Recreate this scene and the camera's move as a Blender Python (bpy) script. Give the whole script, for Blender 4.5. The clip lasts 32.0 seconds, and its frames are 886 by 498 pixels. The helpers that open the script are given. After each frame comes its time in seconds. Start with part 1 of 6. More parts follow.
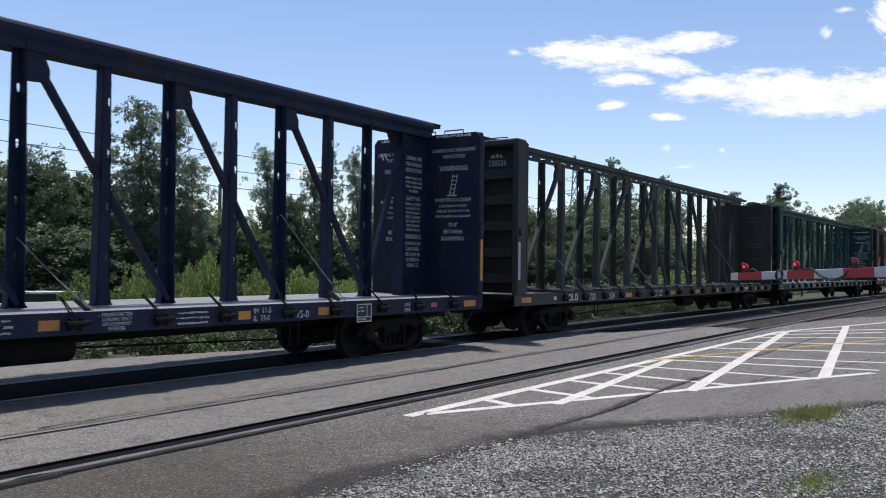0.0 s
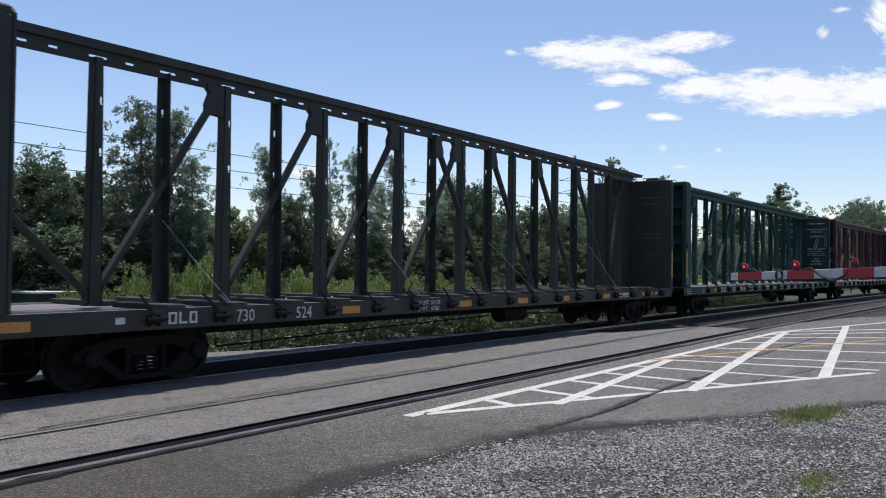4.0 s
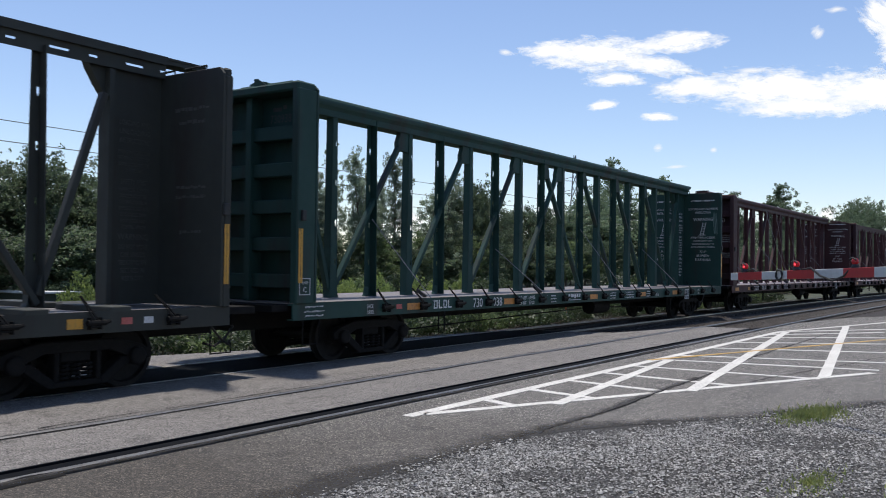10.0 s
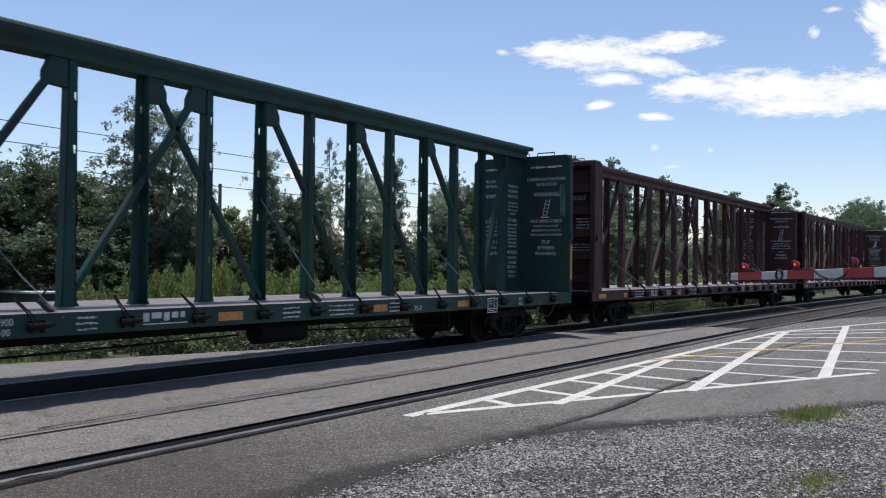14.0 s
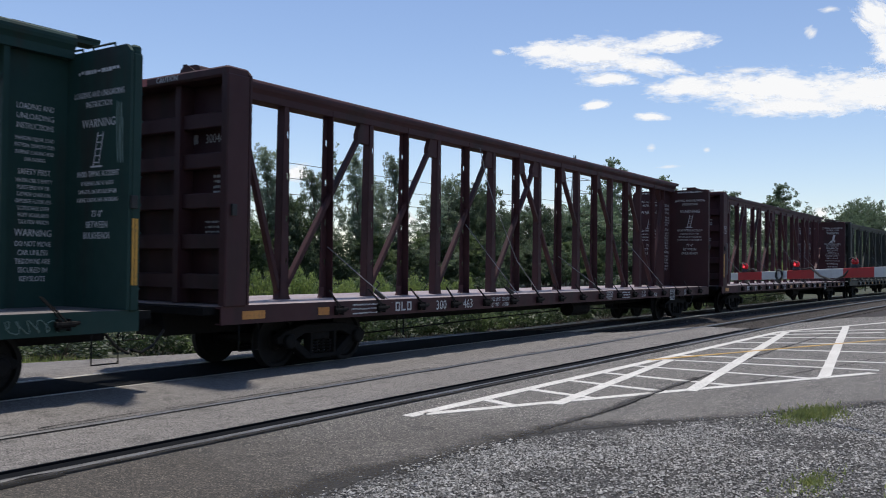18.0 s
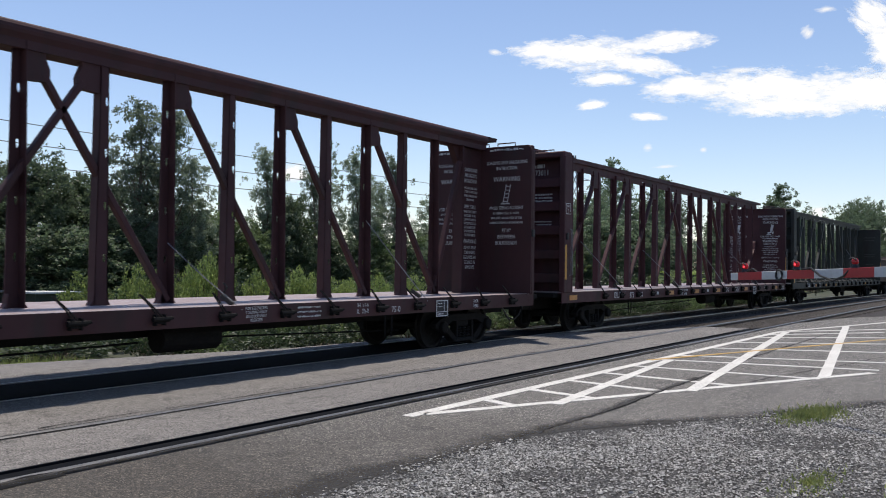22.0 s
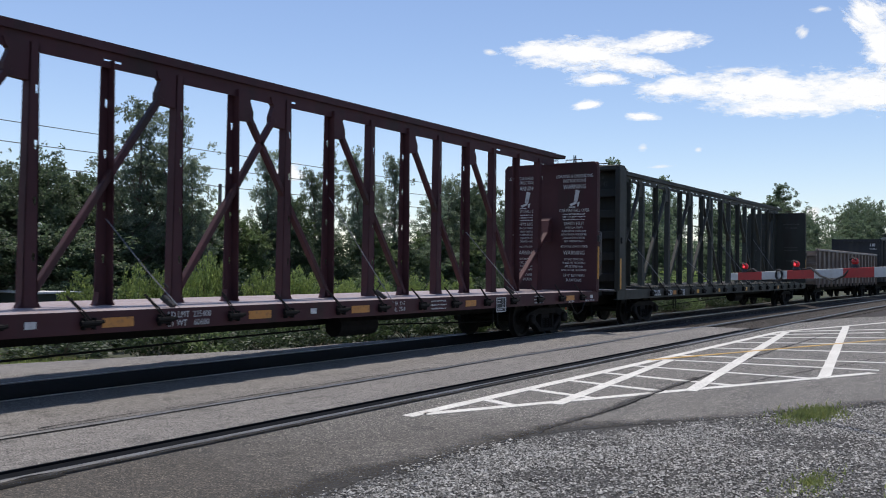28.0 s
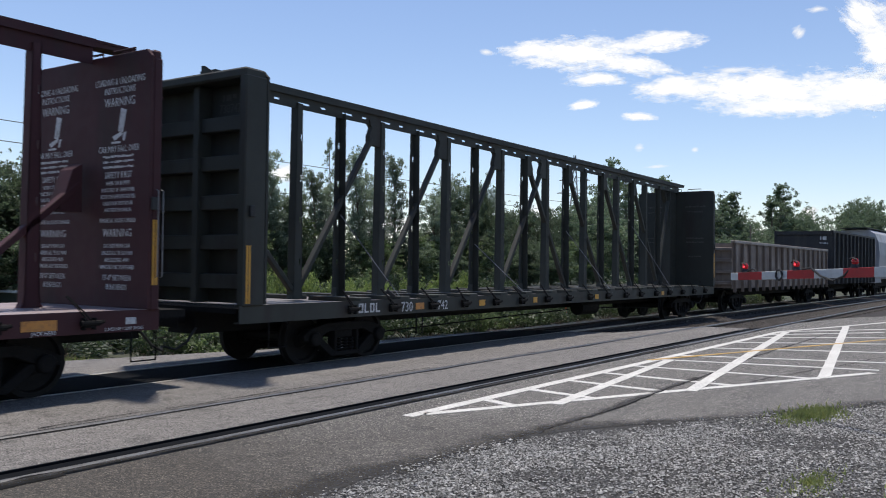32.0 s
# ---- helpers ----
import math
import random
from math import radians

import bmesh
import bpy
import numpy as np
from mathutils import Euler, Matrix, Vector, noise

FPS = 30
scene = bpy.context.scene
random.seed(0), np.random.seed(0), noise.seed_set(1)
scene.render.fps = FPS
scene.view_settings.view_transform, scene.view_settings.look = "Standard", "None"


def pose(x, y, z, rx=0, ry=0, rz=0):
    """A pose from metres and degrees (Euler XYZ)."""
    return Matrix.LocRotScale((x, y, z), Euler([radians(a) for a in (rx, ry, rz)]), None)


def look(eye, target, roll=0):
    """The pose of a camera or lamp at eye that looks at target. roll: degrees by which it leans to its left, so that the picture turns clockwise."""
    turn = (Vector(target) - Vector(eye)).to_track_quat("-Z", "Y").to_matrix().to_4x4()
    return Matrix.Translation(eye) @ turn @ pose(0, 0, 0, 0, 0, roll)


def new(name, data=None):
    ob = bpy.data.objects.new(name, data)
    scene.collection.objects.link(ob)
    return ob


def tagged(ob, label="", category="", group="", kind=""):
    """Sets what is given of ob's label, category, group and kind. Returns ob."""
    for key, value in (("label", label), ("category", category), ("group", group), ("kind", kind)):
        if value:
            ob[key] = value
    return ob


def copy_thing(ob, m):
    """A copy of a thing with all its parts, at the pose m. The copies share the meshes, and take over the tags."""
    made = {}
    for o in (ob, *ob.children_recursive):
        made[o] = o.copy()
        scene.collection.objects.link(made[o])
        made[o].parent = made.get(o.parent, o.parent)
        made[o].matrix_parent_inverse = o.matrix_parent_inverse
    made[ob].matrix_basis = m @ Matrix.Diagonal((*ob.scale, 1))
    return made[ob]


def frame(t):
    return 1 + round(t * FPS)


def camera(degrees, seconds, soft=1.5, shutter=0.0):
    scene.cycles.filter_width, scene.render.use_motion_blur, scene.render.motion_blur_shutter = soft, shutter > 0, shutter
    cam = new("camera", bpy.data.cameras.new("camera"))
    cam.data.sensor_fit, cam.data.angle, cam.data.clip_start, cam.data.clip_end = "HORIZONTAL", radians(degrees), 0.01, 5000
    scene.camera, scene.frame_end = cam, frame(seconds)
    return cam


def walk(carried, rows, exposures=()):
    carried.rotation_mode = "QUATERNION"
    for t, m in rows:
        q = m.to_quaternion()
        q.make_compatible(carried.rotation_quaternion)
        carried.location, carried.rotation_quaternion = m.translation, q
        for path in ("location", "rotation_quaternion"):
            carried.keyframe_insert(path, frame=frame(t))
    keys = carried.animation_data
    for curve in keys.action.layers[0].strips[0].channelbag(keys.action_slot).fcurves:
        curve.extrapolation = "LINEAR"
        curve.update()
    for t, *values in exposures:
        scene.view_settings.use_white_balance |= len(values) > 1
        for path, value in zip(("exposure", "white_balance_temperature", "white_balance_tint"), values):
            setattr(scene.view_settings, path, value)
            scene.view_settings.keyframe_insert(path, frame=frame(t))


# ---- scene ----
cam = camera(53.55, 32.0, soft=1.0, shutter=0.25)
walk(cam, [(0.0, look((0, 0, 1.7707), (8.2766, 5.6092, 1.9581), 0.7315)),
           (32.0, look((0, 0, 1.7707), (8.2766, 5.6092, 1.9581), 0.7315))],
     exposures=[(0.0, 0.08, 6450, 10), (1.2, 0.08, 6420, 10), (2.0, -0.03, 6330, 10), (3.0, -0.36, 6250, 10), (3.5, -0.18, 6300, 10), (4.5, 0, 6400, 10), (6, 0.02, 6450, 10), (8, 0.08, 6480, 10), (9.5, 0.10, 6450, 10), (10.0, 0.05, 6400, 10), (10.5, -0.22, 6320, 10), (11, -0.2, 6300, 10), (12, 0.08, 6400, 10), (13, 0.03, 6450, 10), (14, 0, 6450, 10), (17, 0.02, 6480, 10), (18, -0.08, 6430, 10), (19, 0.05, 6560, 10), (20, 0.08, 6640, 10), (22, 0.07, 6620, 10), (23, 0.08, 6740, 10), (24, 0.08, 6800, 10), (25, 0.02, 6600, 10), (25.5, -0.18, 6350, 10), (26.5, -0.05, 6420, 10), (28, 0, 6450, 10), (30, 0.02, 6420, 10), (32, 0.05, 6480, 10)])

# ---- light: clear summer sky, high sun beyond the train ----
SUN_ELEV, SUN_X, SUN_Y = 76.5, 0.62, 0.78          # the sun stands towards +x +y
world = bpy.data.worlds.new("world")
scene.world = world
world.use_nodes = True
_wn, _wl = world.node_tree.nodes, world.node_tree.links
_sky = _wn.new("ShaderNodeTexSky")
_sky.sky_type, _sky.sun_disc = "NISHITA", False
_sky.sun_elevation, _sky.sun_rotation = radians(SUN_ELEV), math.atan2(SUN_X, SUN_Y)
_sky.air_density, _sky.dust_density, _sky.ozone_density = 1.0, 0.1, 1.6
_tint = _wn.new("ShaderNodeMix")
_tint.data_type, _tint.blend_type = "RGBA", "MULTIPLY"
_tint.inputs[0].default_value, _tint.inputs[7].default_value = 1.0, (1.03, 0.985, 1.04, 1)
_wl.new(_sky.outputs[0], _tint.inputs[6])
_wl.new(_tint.outputs[2], _wn["Background"].inputs[0])
_wn["Background"].inputs[1].default_value = 0.135
_sun = bpy.data.lights.new("sun", "SUN")
_sun.energy, _sun.angle, _sun.color = 4.6, radians(4.0), (1.0, 0.93, 0.84)
sun = new("sun", _sun)
_h = math.cos(radians(SUN_ELEV)) / math.hypot(SUN_X, SUN_Y)
sun.matrix_world = look((SUN_X * _h * 50, SUN_Y * _h * 50, math.sin(radians(SUN_ELEV)) * 50), (0, 0, 0))


# ---- materials ----
def nodes_of(name):
    m = bpy.data.materials.new(name)
    m.use_nodes = True
    return m, m.node_tree.nodes, m.node_tree.links, m.node_tree.nodes["Principled BSDF"]


def add_noise(n, l, scale, detail=4.0, stretch=None, coord="Object"):
    tc = n.new("ShaderNodeTexCoord")
    src = tc.outputs[coord]
    if stretch:
        mp = n.new("ShaderNodeMapping")
        mp.inputs["Scale"].default_value = stretch
        l.new(src, mp.inputs[0])
        src = mp.outputs[0]
    nz = n.new("ShaderNodeTexNoise")
    nz.inputs["Scale"].default_value, nz.inputs["Detail"].default_value = scale, detail
    l.new(src, nz.inputs["Vector"])
    return nz.outputs[0]


def ramp(n, l, fac, lo, hi):
    r = n.new("ShaderNodeMapRange")
    r.inputs[1].default_value, r.inputs[2].default_value = lo, hi
    l.new(fac, r.inputs[0])
    return r.outputs[0]


def blend(n, l, fac, a, b):
    mx = n.new("ShaderNodeMix")
    mx.data_type = "RGBA"
    for v, i in ((a, 6), (b, 7)):
        if isinstance(v, tuple):
            mx.inputs[i].default_value = (*v, 1)
        else:
            l.new(v, mx.inputs[i])
    if isinstance(fac, float):
        mx.inputs[0].default_value = fac
    else:
        l.new(fac, mx.inputs[0])
    return mx.outputs[2]


def add_bump(n, l, bsdf, height, strength, distance):
    bp = n.new("ShaderNodeBump")
    bp.inputs["Strength"].default_value, bp.inputs["Distance"].default_value = strength, distance
    l.new(height, bp.inputs["Height"])
    l.new(bp.outputs[0], bsdf.inputs["Normal"])


def surface(name, base, other, dirt, big=1.2, fine=25.0, rough=0.6, metal=0.0, bump=0.15, streak=None, coord="Object"):
    """Two colours mixed at a coarse scale, dirt at a finer one, grain in the relief."""
    m, n, l, b = nodes_of(name)
    c = blend(n, l, ramp(n, l, add_noise(n, l, big, 5, None, coord), 0.35, 0.68), base, other)
    c = blend(n, l, ramp(n, l, add_noise(n, l, fine if not streak else 1.0, 6, streak, coord), 0.5, 0.8), c, dirt)
    l.new(c, b.inputs["Base Color"])
    r = n.new("ShaderNodeMapRange")
    r.inputs[3].default_value, r.inputs[4].default_value = max(rough - 0.12, 0.05), min(rough + 0.15, 1)
    l.new(add_noise(n, l, fine * 0.5, 3, None, coord), r.inputs[0])
    l.new(r.outputs[0], b.inputs["Roughness"])
    b.inputs["Metallic"].default_value = metal
    add_bump(n, l, b, add_noise(n, l, fine * 2, 4, None, coord), bump, 0.01)
    return m


def plain(name, c, rough=0.5, metal=0.0):
    d = tuple(v * 0.72 for v in c)
    return surface(name, c, d, tuple(v * 0.55 for v in c), 3.0, 40.0, rough, metal, 0.05)


def glow(name, c, strength):
    m, n, l, b = nodes_of(name)
    b.inputs["Base Color"].default_value = (*c, 1)
    b.inputs["Emission Color"].default_value = (*c, 1)
    b.inputs["Emission Strength"].default_value = strength
    b.inputs["Roughness"].default_value = 0.25
    return m


def leaf_material(name, dark, light, glowing=0.45):
    m, n, l, b = nodes_of(name)
    geo, oi = n.new("ShaderNodeNewGeometry"), n.new("ShaderNodeObjectInfo")
    c = blend(n, l, geo.outputs["Random Per Island"], dark, light)
    hsv = n.new("ShaderNodeHueSaturation")
    r = n.new("ShaderNodeMapRange")
    r.inputs[3].default_value, r.inputs[4].default_value = 0.75, 1.25
    l.new(oi.outputs["Random"], r.inputs[0])
    l.new(r.outputs[0], hsv.inputs["Value"])
    l.new(c, hsv.inputs["Color"])
    l.new(hsv.outputs[0], b.inputs["Base Color"])
    b.inputs["Roughness"].default_value = 0.55
    tr, mix = n.new("ShaderNodeBsdfTranslucent"), n.new("ShaderNodeMixShader")
    lit = n.new("ShaderNodeHueSaturation")
    lit.inputs["Value"].default_value = 1.5
    l.new(hsv.outputs[0], lit.inputs["Color"])
    l.new(lit.outputs[0], tr.inputs[0])
    mix.inputs[0].default_value = glowing
    l.new(b.outputs[0], mix.inputs[1])
    l.new(tr.outputs[0], mix.inputs[2])
    l.new(mix.outputs[0], n["Material Output"].inputs[0])
    return m


def car_paint(name, c, rust=(0.035, 0.027, 0.024)):
    f = tuple(v * 1.35 + 0.004 for v in c)
    m = surface(name, c, f, rust, 0.5, 12.0, 0.62, 0.0, 0.12, (2.2, 2.2, 0.35))
    m.node_tree.nodes["Principled BSDF"].inputs["Specular IOR Level"].default_value = 0.22
    return m


BLUE = car_paint("navy_paint", (0.0085, 0.0135, 0.034))
OLIVE = car_paint("dull_olive_paint", (0.035, 0.037, 0.032))
GREEN = car_paint("green_paint", (0.015, 0.043, 0.036))
RED = car_paint("oxide_red_paint", (0.048, 0.020, 0.0215))
RED2 = car_paint("faded_oxide_red_paint", (0.052, 0.0195, 0.0225))
GREY = surface("weathered_grey_brown_steel", (0.30, 0.25, 0.215), (0.17, 0.125, 0.10), (0.06, 0.036, 0.026), 1.3, 10.0, 0.75, 0, 0.2, (3, 3, 0.3))
GREY_RAIL = surface("pale_worn_steel", (0.36, 0.32, 0.29), (0.27, 0.23, 0.20), (0.12, 0.08, 0.06), 1.3, 10.0, 0.7, 0, 0.2)
BLACK = surface("sooty_black_paint", (0.018, 0.018, 0.02), (0.03, 0.03, 0.033), (0.05, 0.045, 0.04), 0.8, 14.0, 0.65, 0, 0.15, (3, 3, 0.4))
PALE = surface("pale_grey_hopper_paint", (0.42, 0.42, 0.44), (0.33, 0.33, 0.35), (0.2, 0.18, 0.16), 0.6, 10.0, 0.55, 0, 0.1, (2, 2, 0.3))
DECK = surface("worn_bare_deck_steel", (0.235, 0.23, 0.23), (0.17, 0.165, 0.165), (0.18, 0.14, 0.13), 1.5, 20.0, 0.55, 0.0, 0.2)
DECK_RED = surface("worn_reddish_deck_steel", (0.30, 0.25, 0.25), (0.23, 0.18, 0.18), (0.18, 0.10, 0.09), 1.5, 20.0, 0.55, 0.0, 0.2)
DECK_DARK = surface("dusty_dark_deck_steel", (0.17, 0.155, 0.15), (0.12, 0.105, 0.10), (0.10, 0.08, 0.07), 1.5, 20.0, 0.65, 0.0, 0.2)
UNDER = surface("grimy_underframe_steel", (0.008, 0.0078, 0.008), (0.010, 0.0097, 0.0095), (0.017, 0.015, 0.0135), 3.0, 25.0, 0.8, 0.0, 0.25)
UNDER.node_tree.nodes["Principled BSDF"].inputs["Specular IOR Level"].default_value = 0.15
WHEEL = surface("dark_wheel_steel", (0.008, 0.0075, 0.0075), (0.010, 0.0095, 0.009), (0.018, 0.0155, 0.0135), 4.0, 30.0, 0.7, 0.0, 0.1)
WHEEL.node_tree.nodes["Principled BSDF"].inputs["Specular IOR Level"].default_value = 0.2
SHINE = surface("polished_rail_head_steel", (0.60, 0.58, 0.55), (0.52, 0.50, 0.47), (0.34, 0.31, 0.28), 2.0, 30.0, 0.36, 0.8, 0.05)
WORN = surface("worn_rail_head_steel", (0.24, 0.235, 0.225), (0.17, 0.165, 0.155), (0.085, 0.075, 0.07), 2.0, 30.0, 0.40, 0.7, 0.05)
GUARD = surface("dull_guard_steel", (0.16, 0.15, 0.14), (0.11, 0.10, 0.092), (0.06, 0.05, 0.044), 2.0, 30.0, 0.6, 0.4, 0.1)
RAIL = surface("rusty_rail_steel", (0.07, 0.05, 0.04), (0.10, 0.07, 0.055), (0.04, 0.03, 0.028), 3.0, 30.0, 0.8, 0.2, 0.2)
FAINT = plain("faded_grey_lettering", (0.075, 0.073, 0.068), 0.7)
TIE_WOOD = surface("creosoted_tie_wood", (0.04, 0.034, 0.029), (0.06, 0.05, 0.043), (0.025, 0.021, 0.018), 2.0, 12.0, 0.9, 0, 0.4, (8, 1, 1))
BULB = glow("lamp_bulb", (1.0, 0.07, 0.09), 1.1)
CABLE = plain("galvanised_cable", (0.25, 0.25, 0.26), 0.45, 0.6)
LETTER = surface("chalky_white_lettering", (0.62, 0.62, 0.62), (0.48, 0.48, 0.48), (0.25, 0.24, 0.24), 3.0, 20.0, 0.7, 0, 0.02)
REFLECT = surface("faded_orange_reflector", (0.55, 0.24, 0.05), (0.45, 0.18, 0.04), (0.22, 0.11, 0.05), 2.0, 20.0, 0.5, 0, 0.02)
YELLOW = surface("yellow_reflective_strip", (0.62, 0.31, 0.03), (0.5, 0.24, 0.03), (0.28, 0.18, 0.05), 2.0, 20.0, 0.45, 0, 0.02)
PINK = plain("faded_red_sticker", (0.5, 0.12, 0.1), 0.6)
GATE_WHITE = surface("white_gate_sheeting", (0.56, 0.57, 0.56), (0.48, 0.49, 0.48), (0.45, 0.44, 0.42), 2.0, 20.0, 0.4, 0, 0.03)
GATE_RED = surface("red_gate_sheeting", (0.42, 0.025, 0.028), (0.36, 0.025, 0.028), (0.3, 0.03, 0.03), 2.0, 20.0, 0.4, 0, 0.03)
RUBBER = plain("black_rubber", (0.02, 0.02, 0.02), 0.6)
LAMP_ON = glow("lit_red_lens", (0.42, 0.008, 0.014), 0.2)
LAMP_DIM = glow("dim_red_lens", (0.28, 0.008, 0.012), 0.08)
BARK = surface("grey_brown_bark", (0.11, 0.085, 0.065), (0.16, 0.13, 0.10), (0.06, 0.05, 0.04), 2.0, 12.0, 0.9, 0, 0.5, (6, 6, 1))
WOOD = surface("weathered_pole_wood", (0.16, 0.13, 0.105), (0.21, 0.18, 0.15), (0.08, 0.06, 0.05), 2.0, 12.0, 0.9, 0, 0.3, (8, 8, 0.6))
LEAF_DARK = leaf_material("dark_green_leaves", (0.050, 0.076, 0.043), (0.105, 0.142, 0.078), 0.5)
LEAF_MID = leaf_material("mid_green_leaves", (0.060, 0.095, 0.038), (0.135, 0.178, 0.074), 0.5)
LEAF_POP = leaf_material("poplar_leaves", (0.098, 0.132, 0.090), (0.200, 0.240, 0.165), 0.58)
# distance haze is mixed into this leaf colour for the far trees
LEAF_FAR = leaf_material("haze_tinted_far_leaves", (0.070, 0.106, 0.062), (0.128, 0.170, 0.100), 0.52)
LEAF_LIGHT = leaf_material("yellow_green_leaves", (0.105, 0.150, 0.042), (0.235, 0.290, 0.095), 0.5)
# darker leaves: the shade on bushes facing away from the sun is in the colour
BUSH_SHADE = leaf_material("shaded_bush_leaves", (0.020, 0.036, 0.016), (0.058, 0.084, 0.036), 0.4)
GRASS = leaf_material("grass_blades", (0.14, 0.19, 0.05), (0.30, 0.32, 0.12), 0.45)
GROUND = surface("weedy_soil", (0.028, 0.042, 0.016), (0.05, 0.05, 0.03), (0.024, 0.024, 0.016), 0.25, 5.0, 0.95, 0, 0.6)
TOWER = plain("galvanised_tower_steel", (0.30, 0.31, 0.32), 0.5, 0.3)


def asphalt(name, a, b_, speck, dusty=False):
    m, n, l, b = nodes_of(name)
    c = blend(n, l, ramp(n, l, add_noise(n, l, 0.35, 5), 0.3, 0.7), a, b_)
    c = blend(n, l, ramp(n, l, add_noise(n, l, 1.0, 5, (0.25, 2.2, 1)), 0.5, 0.75), c, tuple(v * 0.72 for v in a))
    c = blend(n, l, ramp(n, l, add_noise(n, l, 9, 6), 0.52, 0.78), c, tuple(v * 1.35 for v in b_))
    c = blend(n, l, ramp(n, l, add_noise(n, l, 2.6, 7), 0.56, 0.66), c, tuple(v * 0.62 for v in a))
    vo, sep = n.new("ShaderNodeTexVoronoi"), n.new("ShaderNodeSeparateColor")
    vo.inputs["Scale"].default_value = 85.0
    tc = n.new("ShaderNodeTexCoord")
    l.new(tc.outputs["Object"], vo.inputs["Vector"])
    l.new(vo.outputs["Color"], sep.inputs[0])
    c = blend(n, l, ramp(n, l, sep.outputs[0], 0.72, 0.95), c, speck)
    c = blend(n, l, ramp(n, l, sep.outputs[1], 0.62, 0.85), c, tuple(v * 0.27 for v in a))
    if dusty:
        # a browner, dirtier stretch towards the crossing's near end
        sx, ad = n.new("ShaderNodeSeparateXYZ"), n.new("ShaderNodeMath")
        l.new(tc.outputs["Object"], sx.inputs[0])
        ad.operation = "MULTIPLY_ADD"
        ad.inputs[1].default_value = 5.0
        l.new(add_noise(n, l, 0.5, 4), ad.inputs[0])
        l.new(sx.outputs[0], ad.inputs[2])
        mul = n.new("ShaderNodeMix")
        mul.data_type, mul.blend_type = "RGBA", "MULTIPLY"
        mul.inputs[7].default_value = (0.40, 0.365, 0.32, 1)
        l.new(ramp(n, l, ad.outputs[0], 12.5, 7.0), mul.inputs[0])
        l.new(c, mul.inputs[6])
        c = mul.outputs[2]
    l.new(c, b.inputs["Base Color"])
    b.inputs["Roughness"].default_value = 0.82
    add_bump(n, l, b, add_noise(n, l, 80, 3), 0.8, 0.012)
    return m


ASPHALT = asphalt("worn_asphalt", (0.086, 0.080, 0.073), (0.117, 0.109, 0.100), (0.40, 0.375, 0.335), True)
ASPHALT_PALE = asphalt("sun_bleached_asphalt", (0.131, 0.121, 0.112), (0.170, 0.158, 0.148), (0.29, 0.272, 0.253))
# dark panel colour, pushed near black to carry shade under train and in grooves
PANEL = surface("shade_blackened_panel", (0.007, 0.008, 0.010), (0.010, 0.011, 0.013), (0.015, 0.015, 0.015), 1.0, 20.0, 0.85, 0, 0.3)
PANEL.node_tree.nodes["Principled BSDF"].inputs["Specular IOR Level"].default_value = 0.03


def dirt_film(name, c):
    """Dark grit that thins out across the film's width."""
    m, n, l, b = nodes_of(name)
    b.inputs["Base Color"].default_value = (*c, 1)
    b.inputs["Roughness"].default_value = 0.9
    tc, sep, ad, trn, mix = n.new("ShaderNodeTexCoord"), n.new("ShaderNodeSeparateXYZ"), n.new("ShaderNodeMath"), n.new("ShaderNodeBsdfTransparent"), n.new("ShaderNodeMixShader")
    l.new(tc.outputs["UV"], sep.inputs[0])
    ad.operation = "ADD"
    l.new(sep.outputs[1], ad.inputs[0])
    l.new(add_noise(n, l, 3.0, 7), ad.inputs[1])
    l.new(ramp(n, l, ad.outputs[0], 1.38, 0.45), mix.inputs[0])
    l.new(trn.outputs[0], mix.inputs[1])
    l.new(b.outputs[0], mix.inputs[2])
    l.new(mix.outputs[0], n["Material Output"].inputs[0])
    return m


GRIT = dirt_film("dark_grit_film", (0.022, 0.020, 0.018))
TAR = plain("black_crack_sealant", (0.012, 0.012, 0.012), 0.9)
TAR.node_tree.nodes["Principled BSDF"].inputs["Specular IOR Level"].default_value = 0.1
PAINT_WHITE = surface("worn_white_road_paint", (0.60, 0.585, 0.545), (0.50, 0.485, 0.45), (0.20, 0.185, 0.17), 1.5, 22.0, 0.7, 0, 0.1)
PAINT_YELLOW = surface("worn_yellow_road_paint", (0.45, 0.27, 0.05), (0.32, 0.21, 0.07), (0.18, 0.16, 0.12), 1.5, 18.0, 0.7, 0, 0.1)


def stone_material(name, lo, hi):
    m, n, l, b = nodes_of(name)
    geo = n.new("ShaderNodeNewGeometry")
    c = blend(n, l, geo.outputs["Random Per Island"], lo, hi)
    c = blend(n, l, ramp(n, l, add_noise(n, l, 60, 3), 0.45, 0.75), c, tuple(v * 0.7 for v in lo))
    l.new(c, b.inputs["Base Color"])
    b.inputs["Roughness"].default_value = 0.85
    return m


STONE = stone_material("crushed_grey_stone", (0.020, 0.019, 0.018), (0.50, 0.49, 0.465))
BALLAST = stone_material("brown_track_ballast", (0.015, 0.012, 0.010), (0.062, 0.048, 0.040))


